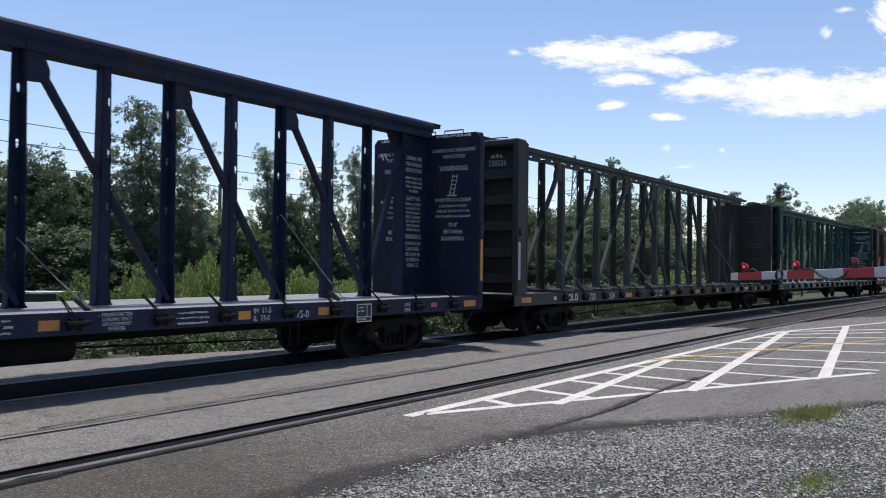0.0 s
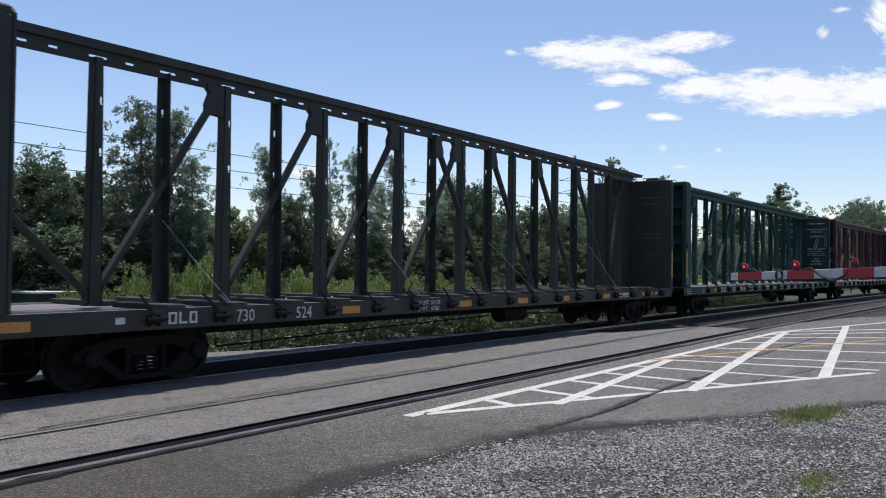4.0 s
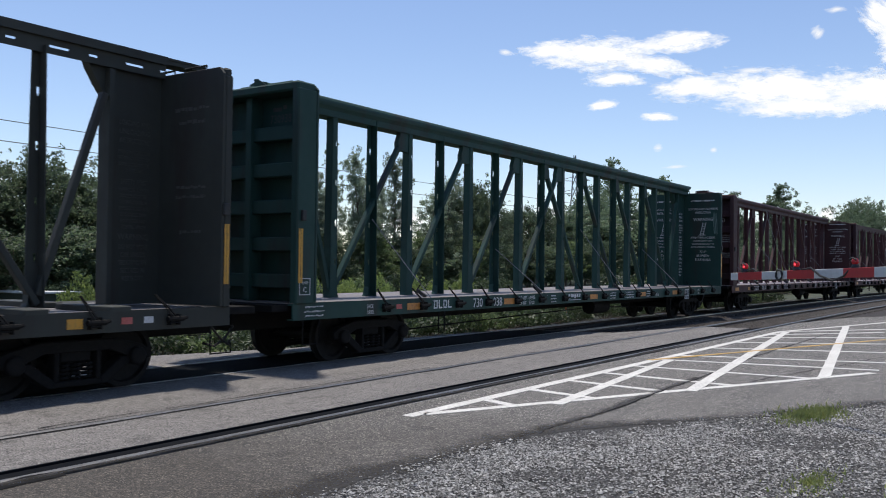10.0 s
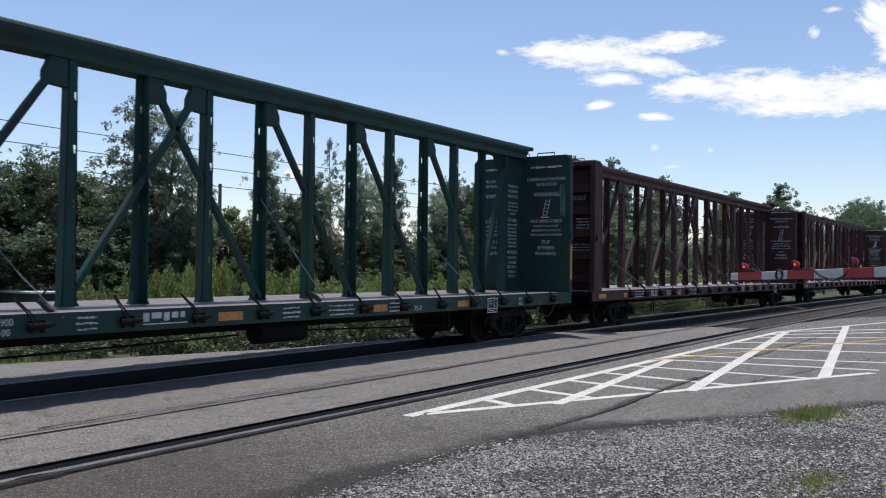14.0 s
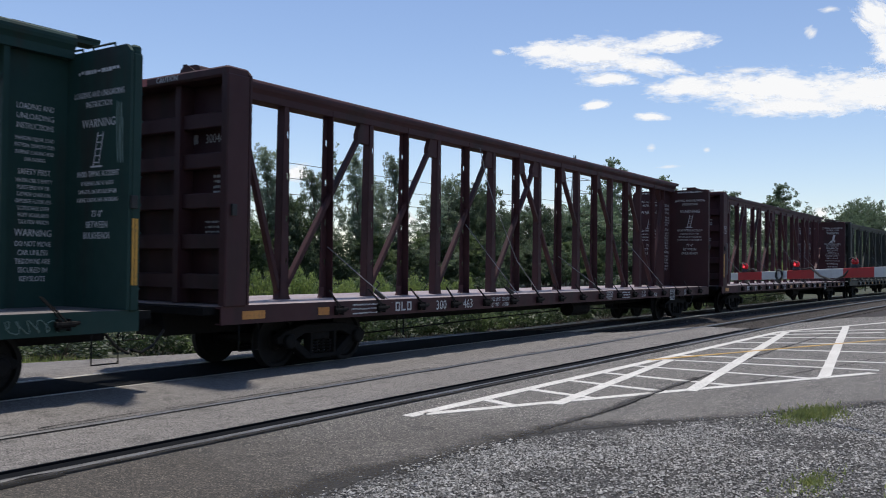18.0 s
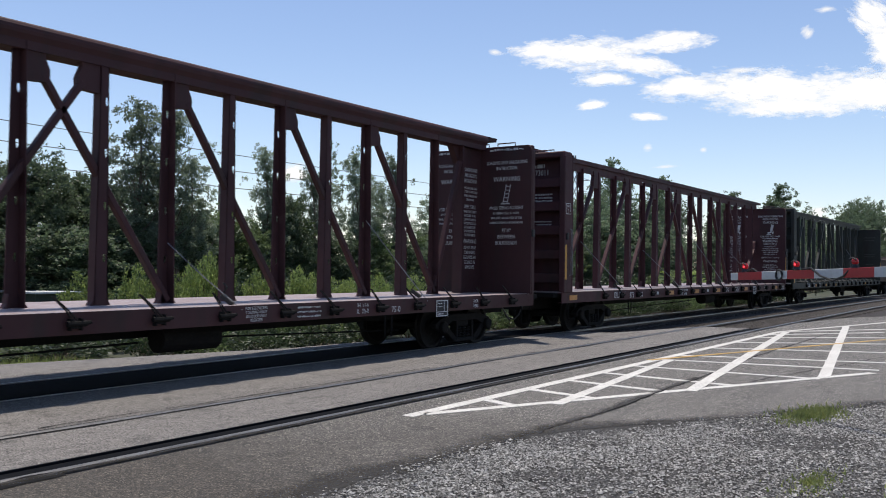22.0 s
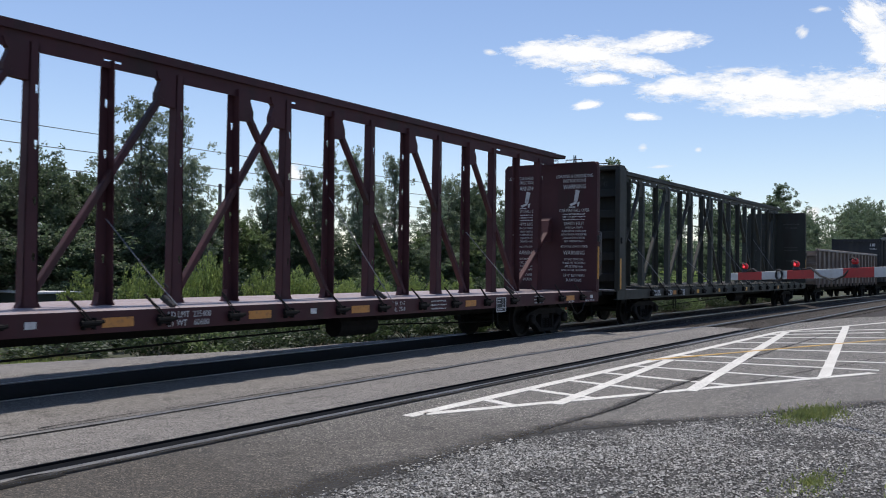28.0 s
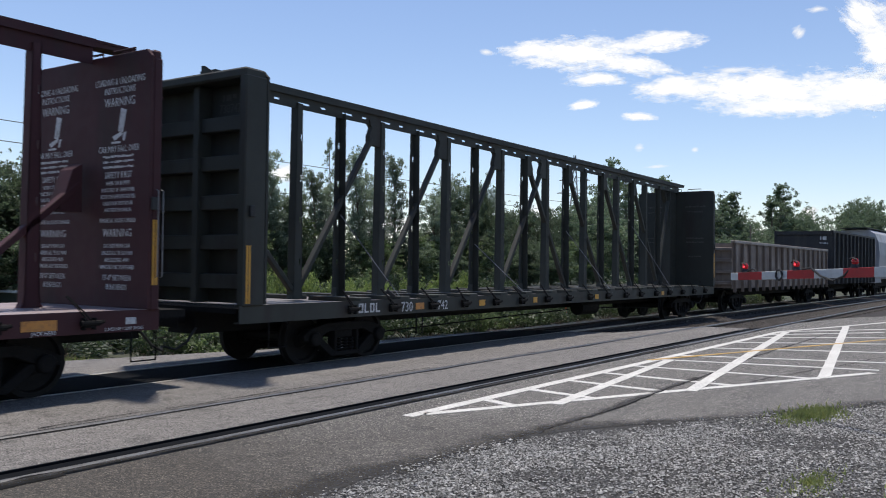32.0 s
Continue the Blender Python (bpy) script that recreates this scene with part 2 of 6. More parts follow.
def gravel_material(name, lo, hi, dirt, scale):
    """Close-packed small stones, each its own shade, with dirt in drifts."""
    m, n, l, b = nodes_of(name)
    tc, vo, sep = n.new("ShaderNodeTexCoord"), n.new("ShaderNodeTexVoronoi"), n.new("ShaderNodeSeparateColor")
    vo.inputs["Scale"].default_value = scale
    l.new(tc.outputs["Object"], vo.inputs["Vector"])
    l.new(vo.outputs["Color"], sep.inputs[0])
    pw = n.new("ShaderNodeMath")
    pw.operation = "POWER"
    pw.inputs[1].default_value = 2.1
    l.new(sep.outputs[0], pw.inputs[0])
    c = blend(n, l, pw.outputs[0], lo, hi)
    c = blend(n, l, ramp(n, l, vo.outputs["Distance"], 0.35, 0.75), c, tuple(v * 0.5 for v in lo))
    c = blend(n, l, ramp(n, l, add_noise(n, l, 0.9, 6), 0.46, 0.68), c, dirt)
    l.new(c, b.inputs["Base Color"])
    b.inputs["Roughness"].default_value = 0.9
    inv = n.new("ShaderNodeMath")
    inv.operation = "SUBTRACT"
    inv.inputs[0].default_value = 1.0
    l.new(vo.outputs["Distance"], inv.inputs[1])
    add_bump(n, l, b, inv.outputs[0], 1.0, 0.025)
    return m


GRAVEL_BED = gravel_material("fine_grey_gravel", (0.022, 0.021, 0.020), (0.36, 0.35, 0.335), (0.04, 0.037, 0.034), 58.0)
BALLAST_BED = surface("dirty_ballast_bed", (0.022, 0.017, 0.0145), (0.034, 0.027, 0.023), (0.013, 0.0105, 0.009), 0.8, 22.0, 0.95, 0, 0.8)


# ---- mesh helpers ----
def box(bm, x0, x1, y0, y1, z0, z1, m=None):
    v = [bm.verts.new((x, y, z)) for x in (x0, x1) for y in (y0, y1) for z in (z0, z1)]
    for q in ((0, 1, 3, 2), (4, 6, 7, 5), (0, 4, 5, 1), (2, 3, 7, 6), (0, 2, 6, 4), (1, 5, 7, 3)):
        bm.faces.new([v[i] for i in q])
    if m is not None:
        for u in v:
            u.co = m @ u.co
    return v


def beam(bm, a, b, w, h, up=(0, 1, 0)):
    """A bar of section w by h from a to b; h lies along `up`."""
    a, b = Vector(a), Vector(b)
    d = (b - a).normalized()
    u = Vector(up)
    u = (u - d * u.dot(d)).normalized()
    s = d.cross(u)
    r = []
    for p in (a, b):
        r.append([bm.verts.new(p + s * i * w / 2 + u * j * h / 2) for i, j in ((-1, -1), (1, -1), (1, 1), (-1, 1))])
    for i in range(4):
        bm.faces.new((r[0][i], r[0][(i + 1) % 4], r[1][(i + 1) % 4], r[1][i]))
    bm.faces.new(r[0][::-1])
    bm.faces.new(r[1])


def tube(bm, pts, rad, seg=6):
    rings = []
    pts = [Vector(p) for p in pts]
    for i, p in enumerate(pts):
        d = (pts[min(i + 1, len(pts) - 1)] - pts[max(i - 1, 0)]).normalized()
        s = d.cross(Vector((0, 0, 1)) if abs(d.z) < 0.9 else Vector((1, 0, 0))).normalized()
        u = s.cross(d)
        rr = rad[i] if isinstance(rad, (list, tuple)) else rad
        rings.append([bm.verts.new(p + s * math.cos(k * 2 * math.pi / seg) * rr + u * math.sin(k * 2 * math.pi / seg) * rr) for k in range(seg)])
    for a, b in zip(rings, rings[1:]):
        for k in range(seg):
            bm.faces.new((a[k], a[(k + 1) % seg], b[(k + 1) % seg], b[k]))
    bm.faces.new(rings[0][::-1])
    bm.faces.new(rings[-1])


def lathe(bm, profile, seg=24, axis="y"):
    """Turns (radius, offset) pairs round an axis."""
    rings = []
    for r, o in profile:
        ring = []
        for k in range(seg):
            c, s = r * math.cos(k * 2 * math.pi / seg), r * math.sin(k * 2 * math.pi / seg)
            ring.append(bm.verts.new((c, o, s) if axis == "y" else (c, s, o)))
        rings.append(ring)
    for a, b in zip(rings, rings[1:]):
        for k in range(seg):
            bm.faces.new((a[k], a[(k + 1) % seg], b[(k + 1) % seg], b[k]))
    bm.faces.new(rings[0][::-1])
    bm.faces.new(rings[-1])


def prism(bm, outline, y0, y1):
    """An outline in x, z pushed through from y0 to y1."""
    a = [bm.verts.new((x, y0, z)) for x, z in outline]
    b = [bm.verts.new((x, y1, z)) for x, z in outline]
    k = len(outline)
    bm.faces.new(a)
    bm.faces.new(b[::-1])
    for i in range(k):
        bm.faces.new((a[i], b[i], b[(i + 1) % k], a[(i + 1) % k]))


def slab(bm, outline, z0, z1):
    a = [bm.verts.new((x, y, z0)) for x, y in outline]
    b = [bm.verts.new((x, y, z1)) for x, y in outline]
    k = len(outline)
    bm.faces.new(a[::-1])
    bm.faces.new(b)
    for i in range(k):
        bm.faces.new((a[i], a[(i + 1) % k], b[(i + 1) % k], b[i]))


def mesh_of(name, bm, material, bevel=0.0, smooth=False):
    bmesh.ops.recalc_face_normals(bm, faces=bm.faces)
    if bevel:
        bmesh.ops.bevel(bm, geom=[e for e in bm.edges if e.calc_length() > bevel * 3], offset=bevel, segments=1, affect="EDGES", clamp_overlap=True)
    if smooth:
        for f in bm.faces:
            f.smooth = True
    me = bpy.data.meshes.new(name)
    bm.to_mesh(me)
    bm.free()
    me.materials.append(material)
    return me


def part(name, bm, material, parent, label="", bevel=0.0, m=None, smooth=False):
    me = bm if isinstance(bm, bpy.types.Mesh) else mesh_of(name, bm, material, bevel, smooth)
    ob = new(name, me)
    if parent is not None:
        ob.parent = parent
    if m is not None:
        ob.matrix_basis = m
    if label:
        ob["label"] = label
    return ob


def text_mesh(body, size, material, squeeze=1.0):
    cu = bpy.data.curves.new("letters", "FONT")
    cu.body, cu.size, cu.align_x, cu.extrude = body, size, "LEFT", 0.001
    cu.resolution_u = 2
    tmp = bpy.data.objects.new("letters", cu)
    scene.collection.objects.link(tmp)
    bpy.context.view_layer.update()
    me = bpy.data.meshes.new_from_object(tmp.evaluated_get(bpy.context.evaluated_depsgraph_get()))
    bpy.data.objects.remove(tmp)
    bpy.data.curves.remove(cu)
    me.transform(Matrix.Diagonal((squeeze, 1, 1, 1)))
    me.materials.clear()
    me.materials.append(material)
    return me


def mesh_np(name, verts, faces, material):
    me = bpy.data.meshes.new(name)
    me.from_pydata(verts.tolist() if hasattr(verts, "tolist") else verts, [], faces.tolist() if hasattr(faces, "tolist") else faces)
    me.materials.append(material)
    return me


def clip_y(poly, y0, y1):
    """The part of an outline between two lines along the track."""
    for lim, keep in ((y0, 1), (y1, -1)):
        out = []
        for (ax, ay), (bx, by) in zip(poly, poly[1:] + poly[:1]):
            ia, ib = (ay - lim) * keep >= 0, (by - lim) * keep >= 0
            if ia:
                out.append((ax, ay))
            if ia != ib:
                f = (lim - ay) / (by - ay)
                out.append((ax + (bx - ax) * f, lim))
        poly = out
        if not poly:
            return []
    return poly


# ---- the setting: ground, road, tracks ----
TRACK_1, TRACK_2, HEAD = 11.54, 7.83, 0.7525     # track centres (y) and rail heads off them


def bend(x):
    """How far both tracks have swung towards the camera's side at x."""
    return -0.0004 * max(x - 22.0, 0.0) ** 2


def bend_slope(x):
    return -0.0008 * max(x - 22.0, 0.0)


def strip(bm, x0, x1, step, section, centre):
    """A section of (y, z) pairs, closed, carried along a track."""
    count = max(int((x1 - x0) / step), 1)
    rings = []
    for i in range(count + 1):
        x = x0 + (x1 - x0) * i / count
        rings.append([bm.verts.new((x, centre + bend(x) + y, z)) for y, z in section])
    k = len(section)
    for a, b in zip(rings, rings[1:]):
        for j in range(k):
            bm.faces.new((a[j], b[j], b[(j + 1) % k], a[(j + 1) % k]))
    bm.faces.new(rings[0])
    bm.faces.new(rings[-1][::-1])


bm = bmesh.new()
bmesh.ops.create_grid(bm, x_segments=40, y_segments=40, size=2400)
for v in bm.verts:
    v.co.z = -0.30
ground = tagged(part("ground", bm, GROUND, None), "green weedy soil reaching to the horizon", "ground", kind="structure")

ROAD = [(-90, 46), (-12, 21), (8.1, 14.6), (13.6, 13.0), (20.0, 12.5), (21.5, 12.0), (22.5, 9.6), (26.8, 8.6), (27.2, 7.0), (29.5, 6.9),
        (36.0, 5.9), (60, -4), (120, -34), (120, -60), (60, -28), (24, -5.5), (13.1, 1.6), (12.1, 2.0), (11.5, 2.45), (10.9, 2.68),
        (10.2, 3.2), (9.3, 3.85), (8.6, 4.22), (7.9, 4.38), (7.2, 4.36), (6.4, 4.5), (5.6, 4.6), (5.1, 4.5), (3, 4.4), (-6, 4.7), (-90, 12)]
CUTS = (("road", -70, TRACK_2 - HEAD - 0.40, ASPHALT, "grey worn asphalt road with white hatching beside the tracks"),
        ("crossing_panel", TRACK_2 - HEAD + 0.13, TRACK_2 + HEAD - 0.12, ASPHALT_PALE, "grey asphalt panel between the rails of the near track"),
        ("road_between_tracks", TRACK_2 + HEAD + 0.06, TRACK_1 - HEAD - 0.05, ASPHALT_PALE, "light grey asphalt between the two tracks"),
        ("crossing_panel", TRACK_1 - HEAD + 0.105, TRACK_1 + HEAD - 0.105, PANEL, "dark panel between the rails, blackened further for the train's shade"),
        ("road_beyond", TRACK_1 + HEAD + 0.05, 60, ASPHALT_PALE, "grey asphalt strip beyond the tracks"))
for name, y0, y1, mat, lab in CUTS:
    bm = bmesh.new()
    slab(bm, clip_y(ROAD, y0, y1), -0.29, -0.006)
    tagged(part(name, bm, mat, None), lab, "road", kind="structure")


def rail_line(centre, side, x0, x1):
    y = side * HEAD - (0.175 if centre == TRACK_2 and side < 0 else 0)
    bm = bmesh.new()
    foot = [(y - 0.07, -0.17), (y + 0.07, -0.17), (y + 0.07, -0.155), (y + 0.012, -0.14), (y + 0.012, -0.045), (y - 0.012, -0.045), (y - 0.012, -0.14), (y - 0.07, -0.155)]
    strip(bm, x0, x1, 3.0, foot, centre)
    head = [(y - 0.034, -0.045), (y + 0.034, -0.045), (y + 0.034, -0.016), (y + 0.016, -0.002), (y - 0.016, -0.002), (y - 0.034, -0.016)]
    rail = tagged(part("rail", bm, RAIL, None), "rusty steel rail with a polished running head", "rail", "rails", "structure")
    bm = bmesh.new()
    strip(bm, x0, x1, 3.0, head, centre)
    part("rail_head", bm, SHINE if centre == TRACK_1 else WORN, rail, "polished steel running surface")
    if centre == TRACK_2 and side < 0:
        bm = bmesh.new()
        strip(bm, x0, 26, 3.0, [(y - 0.125, -0.06), (y - 0.06, -0.06), (y - 0.06, -0.008), (y - 0.125, -0.008)], centre)
        part("guard_strip", bm, GUARD, rail, "dull worn steel strip along the rail")
    if centre == TRACK_2:
        # black strip against the panel's edge, standing in for the flangeway's shade
        ye = -HEAD + 0.118 if side < 0 else HEAD - 0.132
        bm = bmesh.new()
        strip(bm, x0, 26, 3.0, [(ye - 0.01, -0.12), (ye + 0.01, -0.12), (ye + 0.01, -0.008), (ye - 0.01, -0.008)], centre)
        part("flangeway_lining", bm, PANEL, rail, "black strip standing in for the flangeway's shade")


for centre in (TRACK_1, TRACK_2):
    for side in (-1, 1):
        rail_line(centre, side, -60, 240)
    bm = bmesh.new()
    strip(bm, -60, 240, 3.0, [(-2.1, -0.295), (2.1, -0.295), (1.5, -0.135), (-1.5, -0.135)], centre)
    tagged(part("ballast_bed", bm, BALLAST_BED, None), "dirty brown ballast bed under the rails", "ballast", kind="structure")
    tie = None
    for i in range(70):
        x = 23.2 + 0.56 * i + (4.4 if centre == TRACK_2 else 0)
        m = pose(x, centre + bend(x), -0.13, 0, 0, math.degrees(bend_slope(x)) + random.uniform(-1, 1))
        if tie is None:
            bm = bmesh.new()
            box(bm, -0.115, 0.115, -1.3, 1.3, -0.1, 0.035)
            tie = tagged(part("railway_tie", bm, TIE_WOOD, None, bevel=0.012, m=m), "weathered dark wooden railway tie in the ballast", "railway tie", "railway ties")
        else:
            copy_thing(tie, m)


def stones(name, mat, where, count, lo, hi, label, seed):
    """Loose angular stones as one heap of small convex pieces."""
    rng = np.random.default_rng(seed)
    base = np.array([(1, 0, 0), (-1, 0, 0), (0, 1, 0), (0, -1, 0), (0, 0, 0.8), (0, 0, -0.6)], float)
    tris = np.array([(0, 2, 4), (2, 1, 4), (1, 3, 4), (3, 0, 4)])
    pts = where(rng, count)
    n = len(pts)
    size = rng.uniform(lo, hi, n) * np.where(rng.random(n) < 0.12, 1.7, 1.0)
    v = base[None] * rng.uniform(0.55, 1.25, (n, 6, 1)) + rng.uniform(-0.25, 0.25, (n, 6, 3))
    a = rng.uniform(0, 6.283, n)
    c, s = np.cos(a)[:, None], np.sin(a)[:, None]
    v = np.stack([v[..., 0] * c - v[..., 1] * s, v[..., 0] * s + v[..., 1] * c, v[..., 2] * rng.uniform(0.5, 0.9, (n, 1))], -1) * size[:, None, None]
    v = v + pts[:, None, :]
    f = (tris[None] + (np.arange(n) * 6)[:, None, None]).reshape(-1, 3)
    ob = new(name, mesh_np(name, v.reshape(-1, 3), f, mat))
    return tagged(ob, label, "gravel", kind="stuff")


def shoulder_edge(x):
    return 4.55 - 0.02 * x if x < 7.5 else 4.4 - (x - 7.5) * 0.5


def on_shoulder(rng, count):
    out = []
    while len(out) < count:
        # thickest along the road's edge, thinning out away from it
        if len(out) % 5:
            x = rng.normal(7.5, 4.5)
            y = shoulder_edge(x) + 0.25 - rng.exponential(2.6)
        else:
            r, th = 0.2 + 15.0 * rng.random() ** 0.7, radians(rng.uniform(0, 360))
            x, y = r * math.sin(th), r * math.cos(th)
        edge = shoulder_edge(x)
        bare = math.sin(x * 1.9 + 0.8 * y) + math.sin(1.3 * x - 2.6 * y + 1.0) + math.sin(4.1 * x + 3.3 * y)
        if bare > 0.9 and rng.random() < 0.65:
            continue
        if y < edge + rng.normal() * 0.16 - 0.02:
            out.append((x, y, 0.002 + 0.004 * rng.random()))
    return np.array(out)


def on_ballast(rng, count):
    x = 22.6 + 40 * rng.random(count) ** 1.5
    y = rng.uniform(TRACK_2 - 1.4, TRACK_1 + 2.2, count)
    y = np.where((x < 27.6) & (y < TRACK_2 + 1.0), y + 2.0, y)
    near = np.minimum(np.abs(np.abs(y - TRACK_1) - HEAD), np.abs(np.abs(y - TRACK_2) - HEAD))
    z = np.where((np.abs(y - TRACK_1) < 1.5) | (np.abs(y - TRACK_2) < 1.5), -0.125, -0.18)
    keep = near > 0.1
    y = y - 0.0004 * np.maximum(x - 22, 0) ** 2
    return np.stack([x, y, z], -1)[keep]


SHOULDER = [(-90, 12.06), (-6, 4.8), (3, 4.5), (4.1, 4.58), (5.1, 4.57), (5.8, 4.68), (6.4, 4.58), (7.2, 4.45), (7.9, 4.46), (8.6, 4.3), (9.3, 3.93), (10.2, 3.29), (10.9, 2.77), (11.5, 2.54), (12.1, 2.1), (13.15, 1.68), (24, -5.4), (60, -28.1), (60, -60), (-90, -60)]
bm = bmesh.new()
slab(bm, SHOULDER, -0.285, -0.003)
tagged(part("gravel_shoulder", bm, GRAVEL_BED, None), "loose grey crushed-stone shoulder beside the road", "gravel", kind="structure")
stones("shoulder_gravel", STONE, on_shoulder, 112000, 0.0075, 0.0165, "loose angular grey and white crushed stone", 3)
bm = bmesh.new()
strip(bm, 22.4, 240, 4.0, [(-1.2, -0.29), (1.2, -0.29), (1.2, -0.19), (-1.2, -0.19)], (TRACK_1 + TRACK_2) / 2)
tagged(part("ballast_between", bm, BALLAST_BED, None), "brown ballast between the two tracks", "ballast", kind="structure")
stones("track_ballast", BALLAST, on_ballast, 26000, 0.025, 0.05, "brown-grey ballast stones between the rails", 5)

# road paint, a film on the asphalt
LINE_Z = -0.006


def paint(name, a, b, width, mat, parent, label=""):
    (ax, ay), (bx, by) = a, b
    d = math.hypot(bx - ax, by - ay)
    nx, ny = -(by - ay) / d * width / 2, (bx - ax) / d * width / 2
    bm = bmesh.new()
    count = max(int(d / 0.35), 1)
    lo, hi = [], []
    for i in range(count + 1):
        f = i / count
        w = 1 + random.uniform(-0.06, 0.06)
        x, y = ax + (bx - ax) * f, ay + (by - ay) * f
        lo.append((x - nx * w, y - ny * w))
        hi.append((x + nx * w, y + ny * w))
    slab(bm, lo + hi[::-1], LINE_Z - 0.002, LINE_Z + 0.004)
    return part(name, bm, mat, parent, label)


hatching = tagged(new("road_marking"), "worn white hatched keep-clear marking on the asphalt", "road marking", kind="structure")
paint("edge_line", (8.35, 6.13), (26.4, 6.12), 0.17, PAINT_WHITE, hatching)
paint("edge_line", (26.3, 6.12), (34.5, 4.15), 0.16, PAINT_WHITE, hatching)
paint("edge_line", (8.6, 6.06), (16.9, 2.38), 0.15, PAINT_WHITE, hatching)
LINE_Z = -0.0045
for x, low in ((9.9, 5.5), (11.15, 4.97), (12.42, 4.42), (13.72, 3.86)):
    paint("hatch_line", (x + 0.1, 6.05), (x - 0.1, low), 0.155, PAINT_WHITE, hatching)
for a, b in (((15.15, 6.05), (15.35, 2.95)), ((16.55, 6.05), (17.4, 2.35)), ((17.62, 6.05), (18.93, 2.43)), ((19.75, 6.05), (21.3, 2.7)), ((21.66, 6.05), (23.8, 3.0)),
             ((23.66, 6.05), (26.0, 3.3)), ((24.85, 6.05), (28.2, 3.7)), ((26.5, 5.95), (29.8, 3.8))):
    paint("hatch_line", a, b, 0.155, PAINT_WHITE, hatching)
LINE_Z = -0.003
for a, b, w in (((10.25, 5.15), (16.6, 5.9), 0.17), ((12.6, 4.17), (26.3, 5.95), 0.19), ((15.6, 2.93), (30.4, 5.05), 0.19)):
    paint("diagonal_bar", a, b, w, PAINT_WHITE, hatching)
LINE_Z = -0.0015
tagged(paint("centre_line", (16.3, 6.2), (27.5, 2.55), 0.13, PAINT_YELLOW, None), "faded yellow centre line across the hatching", "road marking", kind="structure")


def crack(points, width):
    bm = bmesh.new()
    pts = []
    for (ax, ay), (bx, by) in zip(points, points[1:]):
        for i in range(8):
            f = i / 8
            pts.append((ax + (bx - ax) * f + random.uniform(-0.02, 0.02), ay + (by - ay) * f + random.uniform(-0.03, 0.03)))
    lo = [(x, y - width * random.uniform(0.3, 1.0) / 2) for x, y in pts]
    hi = [(x, y + width * random.uniform(0.3, 1.0) / 2) for x, y in pts]
    for i in range(len(pts) - 1):
        bm.faces.new([bm.verts.new((x, y, 0.0005)) for x, y in (lo[i], lo[i + 1], hi[i + 1], hi[i])])
    bmesh.ops.remove_doubles(bm, verts=bm.verts, dist=0.0001)
    tagged(part("asphalt_crack", bm, TAR, None), "dark meandering crack in the asphalt", "crack", kind="structure")


crack([(6.6, 4.45), (7.6, 4.33), (8.7, 4.45), (9.8, 4.38), (11.6, 4.47), (14.5, 4.55), (18.1, 4.77), (23, 4.82), (28, 4.93)], 0.045)
crack([(14.2, 3.75), (15.15, 3.61), (16.9, 3.25), (18.4, 2.93), (20.4, 2.63)], 0.03)
crack([(12.5, 8.75), (10.2, 8.74), (7.5, 8.72), (5.0, 8.75)], 0.035)


def grit(points, width, name, label, z=0.0012):
    """A film of dark grit along a line, dense on it and thinning towards one side."""
    pts = []
    for (ax, ay), (bx, by) in zip(points, points[1:]):
        for i in range(10):
            f = i / 10
            pts.append((ax + (bx - ax) * f, ay + (by - ay) * f + random.uniform(-0.02, 0.02)))
    bm = bmesh.new()
    uv = bm.loops.layers.uv.new("UVMap")
    for (ax, ay), (bx, by) in zip(pts, pts[1:]):
        f = bm.faces.new([bm.verts.new(v) for v in ((ax, ay, z), (bx, by, z), (bx, by + width, z), (ax, ay + width, z))])
        for lp, c in zip(f.loops, ((0, 0), (1, 0), (1, 1), (0, 1))):
            lp[uv].uv = c
    tagged(part(name, bm, GRIT, None), label, "dirt", kind="structure")


EDGE = [(3, 4.4), (5.1, 4.5), (5.6, 4.6), (6.4, 4.5), (7.2, 4.36), (7.9, 4.38), (8.6, 4.22), (9.3, 3.85), (10.2, 3.2), (10.9, 2.68), (11.5, 2.45), (12.1, 2.0), (13.1, 1.6), (17.5, -1.2)]
grit(EDGE, 0.55, "edge_dirt", "dark grit along the asphalt's ragged edge")
grit([(6.0, 4.48), (7.6, 4.33), (8.7, 4.45), (9.8, 4.38), (11.6, 4.47), (14.5, 4.55)], 0.16, "crack_dirt", "dark grit in a crack of the asphalt", 0.0018)
grit([(2.0, 6.82), (6.0, 6.82), (9.0, 6.82), (13.0, 6.82), (20.0, 6.82)], -0.14, "rail_edge_dirt", "dark ragged tar edge along the near rail")
crack([(2.0, 6.80), (5.0, 6.79), (8.0, 6.80), (12.0, 6.81), (21.0, 6.81)], 0.07)
crack([(2.0, 6.71), (3.4, 6.72), (4.45, 6.75)], 0.24)
crack([(2.0, 8.45), (8.0, 8.45), (14.0, 8.45), (22.0, 8.45)], 0.07)

# black strips added in the rail grooves to deepen their shade
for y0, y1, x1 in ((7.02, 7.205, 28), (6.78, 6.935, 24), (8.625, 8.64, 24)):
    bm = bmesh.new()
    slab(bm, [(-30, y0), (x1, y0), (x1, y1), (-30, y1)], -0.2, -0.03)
    tagged(part("flangeway_filler", bm, PANEL, None), "black strip standing in for shade in the groove beside the rail", "rail groove", kind="structure")


# ---- the train ----
HALF, OUT, DECK_Z, TOP_Z = 11.125, 11.62, 1.12, 4.71
BEAM_TOP, BEAM_LOW = 4.985, 4.655           # the chord over the posts
BAYS = [(-7.5 + k) * 1.25 for k in range(16)]
MESH = {}


def cached(key, build):
    if key not in MESH:
        MESH[key] = build()
    return MESH[key]


